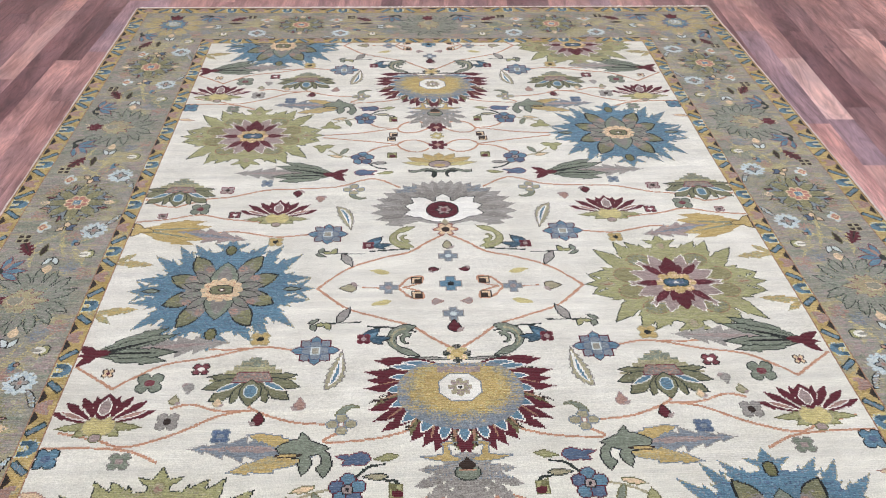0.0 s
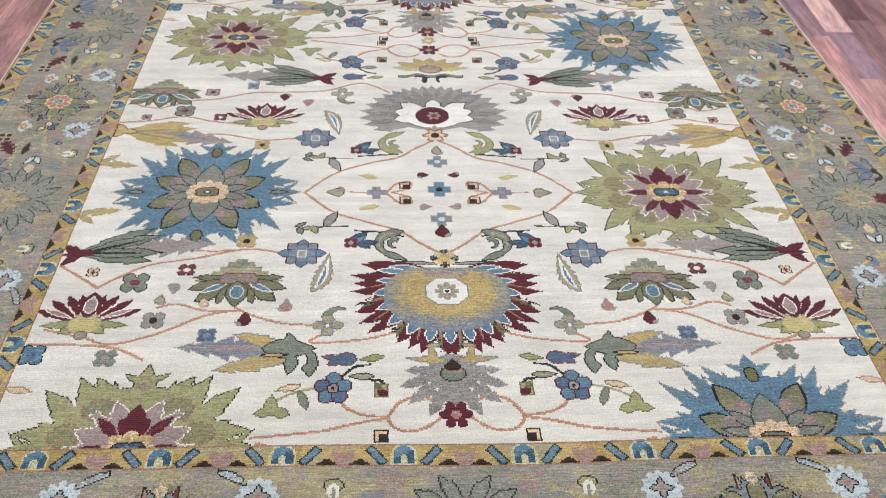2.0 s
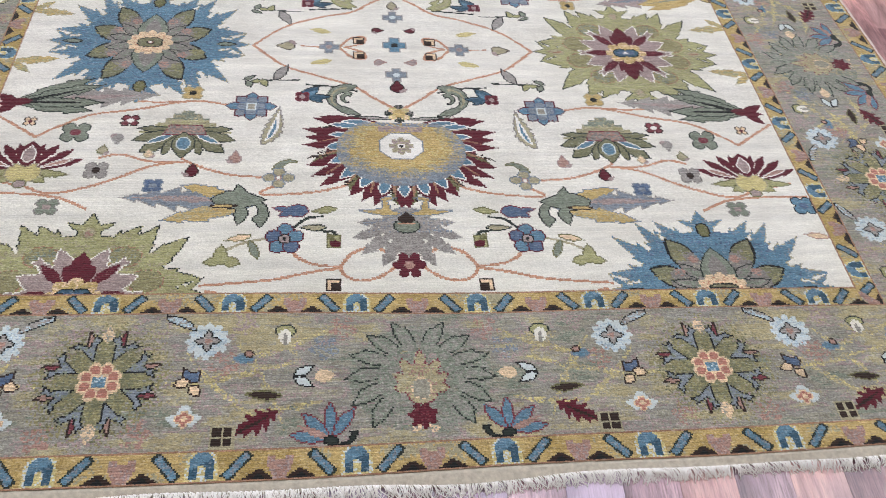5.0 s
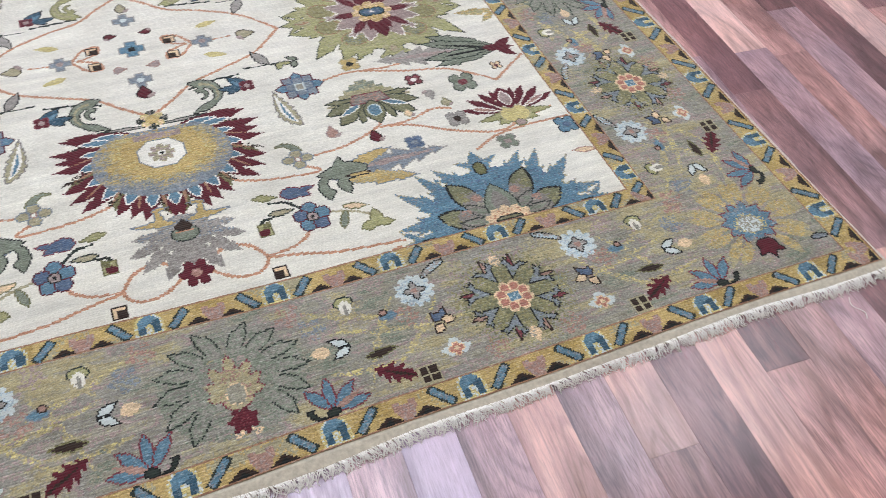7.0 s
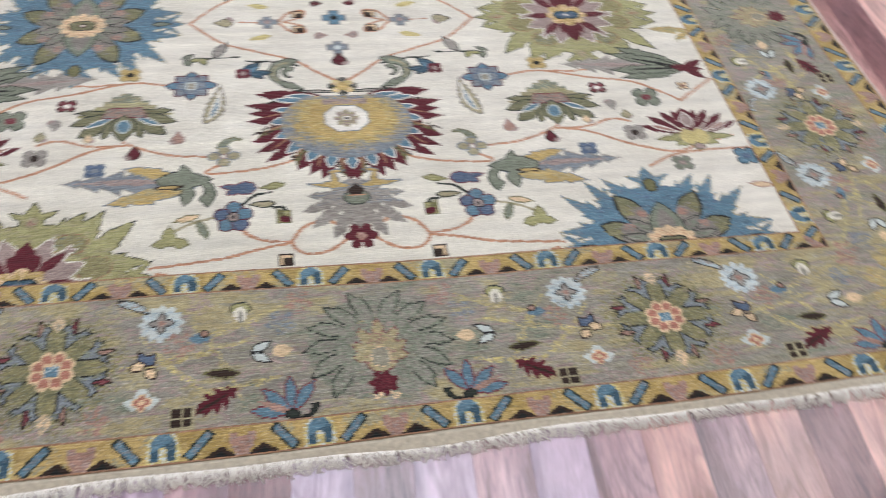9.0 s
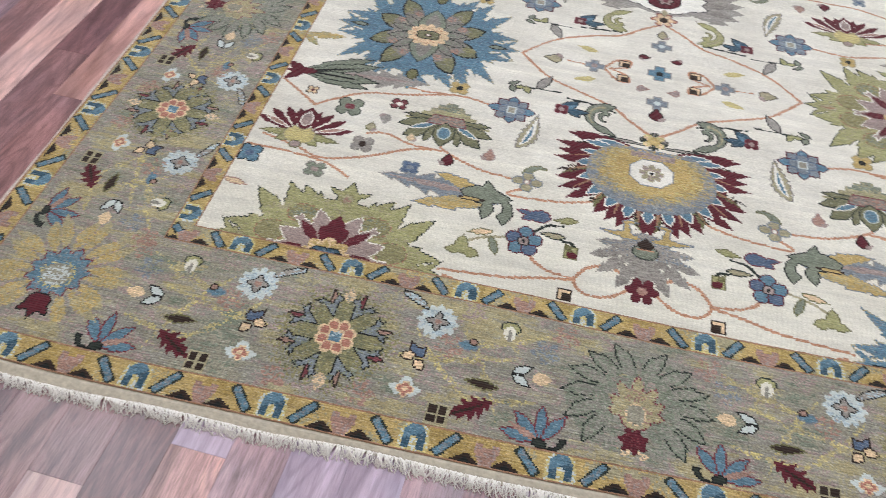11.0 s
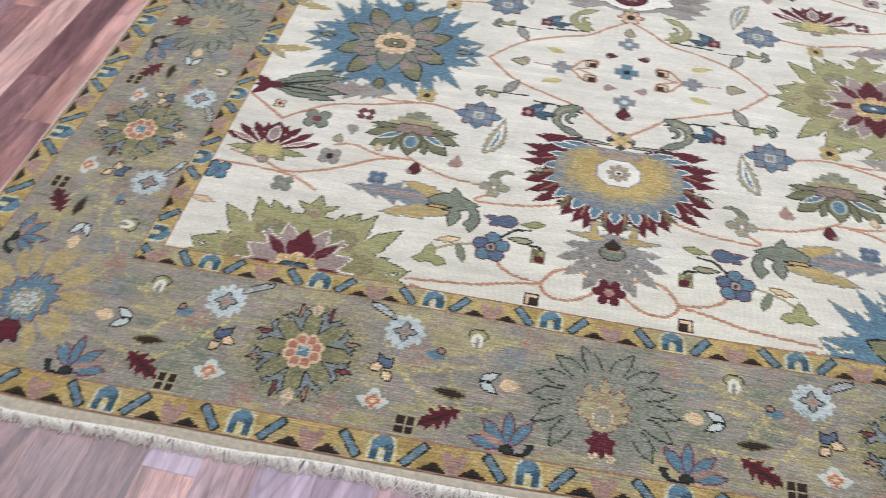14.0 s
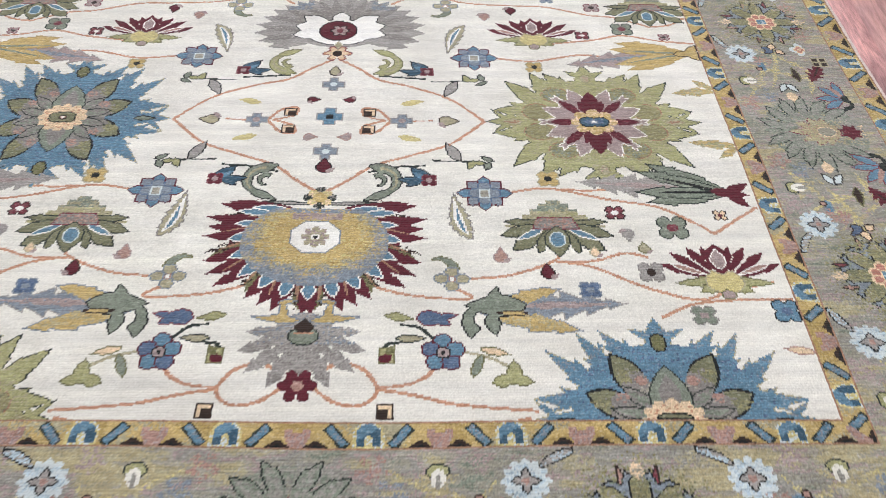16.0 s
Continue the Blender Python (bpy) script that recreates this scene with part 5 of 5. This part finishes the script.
YARNS = [wool(n, faded(c)) for n, c in DYES.items()]
flat_part, flat_dye = part_of.ravel(), dye.ravel()
order = np.argsort(flat_part, kind="stable")
bounds = np.searchsorted(flat_part[order], np.arange(len(PARTS) + 1))
made = {}
for ident, (name, label, whole) in enumerate(PARTS):
    mine = order[bounds[ident]:bounds[ident + 1]]
    if len(mine) < 6:
        continue
    used, inverse = np.unique(QUADS[mine], return_inverse=True)
    shades, slot = np.unique(flat_dye[mine], return_inverse=True)
    me = bpy.data.meshes.new(name)
    me.vertices.add(len(used))
    me.vertices.foreach_set("co", ALLV[used].ravel())
    me.loops.add(4 * len(mine))
    me.loops.foreach_set("vertex_index", inverse.ravel().astype(np.int32))
    me.polygons.add(len(mine))
    me.polygons.foreach_set("loop_start", np.arange(0, 4 * len(mine), 4, dtype=np.int32))
    me.polygons.foreach_set("use_smooth", np.ones(len(mine), bool))
    for s in shades:
        me.materials.append(YARNS[s])
    me.polygons.foreach_set("material_index", slot.ravel().astype(np.int32))
    me.update(calc_edges=True)
    made[ident] = part(name, me, made.get(whole, rug), label)

# backing under the pile
steps = np.linspace(-HALF, HALF, 90)
rows = np.linspace(NEAR - 0.004, FAR + 0.004, 60)
bv, bf = [], []
for lift in (0.0, 1.0):
    for y in rows:
        for u in steps:
            px, py = on_floor(u, y)
            bv.append((px, py, FLOOR_Z + 0.001 if lift == 0 else float(lie(u, y)) - 0.0045))
n, r, m = len(steps), len(rows), len(steps) * len(rows)
for j in range(r - 1):
    for i in range(n - 1):
        q = j * n + i
        bf.append((q, q + n, q + n + 1, q + 1))
        bf.append((m + q, m + q + 1, m + q + n + 1, m + q + n))
for i in range(n - 1):
    bf.append((i, i + 1, m + i + 1, m + i))
    q = (r - 1) * n + i
    bf.append((q + 1, q, m + q, m + q + 1))
for j in range(r - 1):
    q = j * n
    bf.append((q + n, q, m + q, m + q + n))
    q += n - 1
    bf.append((q, q + n, m + q + n, m + q))
part("backing", mesh_from("backing", bv, bf, [JUTE]), rug, "woven cotton backing")

# whipped side cords
for sx in (-1, 1):
    path = []
    for y in np.linspace(NEAR - 0.012, FAR + 0.012, 220):
        px, py = on_floor((HALF + 0.0035) * sx, y)
        path.append((px + 0.0012 * math.sin(y * 17 + sx) + 0.0006 * math.sin(y * 83), py, -0.0045 + 0.0006 * math.sin(y * 60)))
    v, f = tubes([path], 0.0046, 8)
    part("selvage", mesh_from("selvage", v, f, [CORD], smooth=True), rug, "pale grey whipped side cord")

# flatwoven ends
KW = 0.018
for end, sign, name in ((NEAR, -1, "near"), (FAR, 1, "far")):
    v, f = [], []
    cols = np.linspace(-HALF - 0.004, HALF + 0.004, 200)
    profile = ((0.0015, -0.0015), (0.3, -0.0008), (0.62, -0.0028), (1.0, -0.0055), (1.0, -0.0095), (0.0, -0.0095))
    wob = np.random.RandomState(5 if sign < 0 else 6)
    for u in cols:
        w = KW * (1 + 0.16 * math.sin(u * 7 + 1) + 0.1 * math.sin(u * 19))
        lift = float(lie(u, end))
        for k, (f0, z) in enumerate(profile):
            px, py = on_floor(u, end + sign * f0 * w)
            v.append((px, py, z + (lift if k < 4 else 0) + wob.normal(0, 0.00025)))
    for i in range(len(cols) - 1):
        for k in range(len(profile) - 1):
            q = i * len(profile) + k
            quad = (q, q + 1, q + len(profile) + 1, q + len(profile))
            f.append(quad if sign < 0 else quad[::-1])
    part("flatwoven_end", mesh_from("flatwoven_end", v, f, [KILIM]), rug, "plain beige flatwoven end strip")


# ---- fringe ----
def strand(rnd, x, y, sign, z, lean=0.45, far=1.0):
    length, sag = rnd.uniform(0.014, 0.026) * far, rnd.uniform(0.2, 1)
    lean, wave, phase = rnd.normal(lean, 0.3), rnd.uniform(0.0004, 0.0016), rnd.uniform(0, 6)
    hook_to = rnd.normal(0, 0.006)
    pts = []
    for k in range(8):
        t = k / 7
        pts.append((x + lean * length * t * (1 - 0.3 * t) + hook_to * t ** 3 + wave * math.sin(t * 9 + phase) * t, y + sign * length * t * (1 - 0.16 * t * abs(lean)), max(FLOOR_Z + 0.001, z - 0.004 * sag * t - 0.005 * t * t + 0.0028 * math.sin(t * 3.1) + wave * 0.7 * math.cos(t * 8 + phase) * t)))
    return pts


rnd = random.Random(11)


class Gauss:
    normal = staticmethod(lambda a, b: rnd.gauss(a, b))
    uniform = staticmethod(lambda a, b: rnd.uniform(a, b))


TASSELS = []
for k in range(20):
    bias = rnd.gauss(0.4, 0.25)
    v, f = tubes([strand(Gauss, (j - 3.5) * 0.0011 + rnd.gauss(0, 0.0006), 0.003, -1, -0.0045, bias) for j in range(8)], 0.00078, 4, 0.8)
    TASSELS.append(mesh_from("tassel", v, f, [COTTON], smooth=True))
COUNT = 300
for k in range(COUNT):
    u = -HALF + (k + 0.5) * 2 * HALF / COUNT
    w = KW * (1 + 0.16 * math.sin(u * 7 + 1) + 0.1 * math.sin(u * 19))
    px, py = on_floor(u, NEAR - w)
    ob = part("tassel", rnd.choice(TASSELS), rug)
    ob.matrix_basis = pose(float(px) + rnd.gauss(0, 0.0008), float(py), 0.0, 0, 0, rnd.gauss(12 * math.sin(u * 5), 6))
lines = []
for k in range(620):
    u = -HALF + (k + 0.5) * 2 * HALF / 620
    px, py = on_floor(u, FAR + KW)
    lines.append(strand(Gauss, float(px), float(py) - 0.002, 1, -0.0055))
v, f = tubes(lines, 0.0013, 3, 0.8)
tagged(part("fringe", mesh_from("fringe", v, f, [COTTON], smooth=True), rug, "white cotton fringe"), kind="stuff")

# ---- floor strips ----
STRIP, FIRST = 0.0905, -1.0386
rnd = random.Random(4)
TONES = ["dark"] * 4 + ["brown"] * 6 + ["red"] * 8 + ["mauve"] * 3 + ["pink"]
# bluish strips, numbers 4 to 14, hold the overhead lamps' sheen as painted colour
FIXED = {
    18: [(-0.148, 0.3, "pink"), (-0.62, -0.148, "brown")], 21: [(-0.066, 0.3, "dark"), (-0.6, -0.066, "red")], 20: [(-0.62, 0.2, "pink")],
    19: [(-0.6, 0.3, "dark")], 17: [(-0.6, 0.1, "mauve")], 16: [(-0.5, 0.1, "pink")], 15: [(-0.6, 0.1, "mauve")], 14: [(-0.5, 0.1, "lilac")],
    13: [(-0.5, 0.1, "mauve")], 12: [(-0.5, 0.1, "lilac")], 11: [(-0.5, 0.1, "mauve")], 10: [(-0.5, 0.1, "lilac")], 9: [(-0.5, 0.1, "dark")], 8: [(-0.5, 0.1, "mauve")], 7: [(-0.5, 0.1, "lilac")],
    22: [(-0.5, 0.2, "red")], 23: [(-0.4, 0.1, "mauve")], 24: [(-0.4, 0.2, "dark")], 25: [(-0.4, 0.11, "pink"), (0.11, 0.6, "brown"), (2.0, 2.5, "pale")],
    26: [(0.737, 1.25, "pale"), (0.1, 0.737, "mauve")], 28: [(2.15, 2.6, "pink")], 29: [(2.0, 2.37, "brown"), (2.37, 2.8, "pink")], 27: [(0.2, 0.7, "red")], 30: [(0.3, 0.9, "pale")],
    -5: [(0.46, 1.1, "pale"), (-0.1, 0.46, "red")], -4: [(-0.15, 0.75, "brown")], -6: [(0.3, 1.0, "brown"), (-0.2, 0.3, "dark")], -7: [(0.1, 0.8, "mauve")], -3: [(0.6, 1.2, "pink"), (0.1, 0.6, "brown")], -2: [(-0.3, 0.2, "red")], 2: [(-0.6, -0.2, "pale"), (-0.2, 0.2, "brown")],
    4: [(-0.1, 0.3, "lilac"), (-0.6, -0.1, "red")], 0: [(-0.5, 0.2, "dark")], -1: [(-0.4, 0.1, "pink")], 1: [(-0.5, 0.1, "brown")], 3: [(-0.5, 0.1, "dark")], 5: [(-0.5, 0.1, "mauve")], 6: [(-0.5, 0.1, "lilac")],
}
SKEW = pose(0, -0.05, 0, 0, 0, -2.6) @ pose(0, 0.05, 0)
strips = []
k0, k1 = int((X0 + 0.3 - FIRST) / STRIP), int((X1 - 0.3 - FIRST) / STRIP)
for k in range(k0, k1):
    x = FIRST + k * STRIP
    y = Y0 + rnd.uniform(0.16, 0.5)
    own = sorted(FIXED.get(k, []))
    while y < Y1 - 0.95:
        length = rnd.choice((0.42, 0.55, 0.68, 0.8))
        tone = rnd.choice(TONES)
        hit = [s for s in own if s[0] < y + length - 0.02 and s[1] > y + 0.02]
        if hit:
            a, b, t = hit[0]
            if a > y + 0.06:
                strips.append((x, y, a, tone))
            strips.append((x, max(a, y), b, t))
            y = b
            continue
        strips.append((x, y, y + length, tone))
        y += length
SHAPES = {}


def strip_mesh(length, tone):
    key = (round(length, 2), tone)
    if key not in SHAPES:
        h, g, b = 0.004, 0.0001, 0.0003
        w, l = STRIP / 2 - g, length / 2 - g
        ring = [(-w, -l), (w, -l), (w, l), (-w, l)]
        top = [(-w + b, -l + b), (w - b, -l + b), (w - b, l - b), (-w + b, l - b)]
        v = [(a, c, -h) for a, c in ring] + [(a, c, -b) for a, c in ring] + [(a, c, 0) for a, c in top]
        f = [(8, 9, 10, 11)] + [(i + o, (i + 1) % 4 + o, (i + 1) % 4 + 4 + o, i + 4 + o) for o in (0, 4) for i in range(4)]
        SHAPES[key] = mesh_from("strip", v, f, [WOODS[tone]])
    return SHAPES[key]


def bare(x, a, b):
    """Whether a strip shows beside the rug, in the stretch that is walked by."""
    if b < -0.75 or a > 3.6 or x < -2.6 or x > 2.5:
        return False
    return x + STRIP < -1.21 or x > 1.23 or a < 0.02 or b > 3.0


near = [s for s in strips if bare(s[0], s[1], s[2])]
near.sort(key=lambda s: math.hypot(s[0] + STRIP / 2, (s[1] + s[2]) / 2 - 0.8))
shown = set(near[:300])
for s in near[:300]:
    x, a, b, tone = s
    length = round(b - a, 2)
    ob = part("strip", strip_mesh(length, tone), floor)
    ob.matrix_basis = SKEW @ pose(x + STRIP / 2, (a + b) / 2, FLOOR_Z) @ Matrix.Diagonal((1, (b - a) / length, 1, 1))
for tone in WOODS:
    v, f = [], []
    for s in strips:
        if s in shown or s[3] != tone:
            continue
        x, a, b, _ = s
        o, g = len(v), 0.0001
        v += [(p, q, z) for z in (FLOOR_Z - 0.004, FLOOR_Z) for p, q in ((x + g, a + g), (x + STRIP - g, a + g), (x + STRIP - g, b - g), (x + g, b - g))]
        f += [(o + 4, o + 5, o + 6, o + 7)] + [(o + i, o + (i + 1) % 4, o + 4 + (i + 1) % 4, o + 4 + i) for i in range(4)]
    rest = part("strips", mesh_from("strips", v, f, [WOODS[tone]]), floor, "laminate strips farther off")
    tagged(rest, kind="stuff").matrix_basis = SKEW


# ---- a loose fringe thread by the rug's corner ----
v, f = tubes([[(1.105 + 0.006 * math.sin(k * 0.55), -0.075 + 0.0042 * k, FLOOR_Z + 0.0014 + 0.0008 * math.sin(k * 0.8)) for k in range(13)]], 0.0007, 5)
tagged(new("thread", mesh_from("thread", v, f, [COTTON], smooth=True)), "short loose white cotton thread on the laminate floor", "thread")
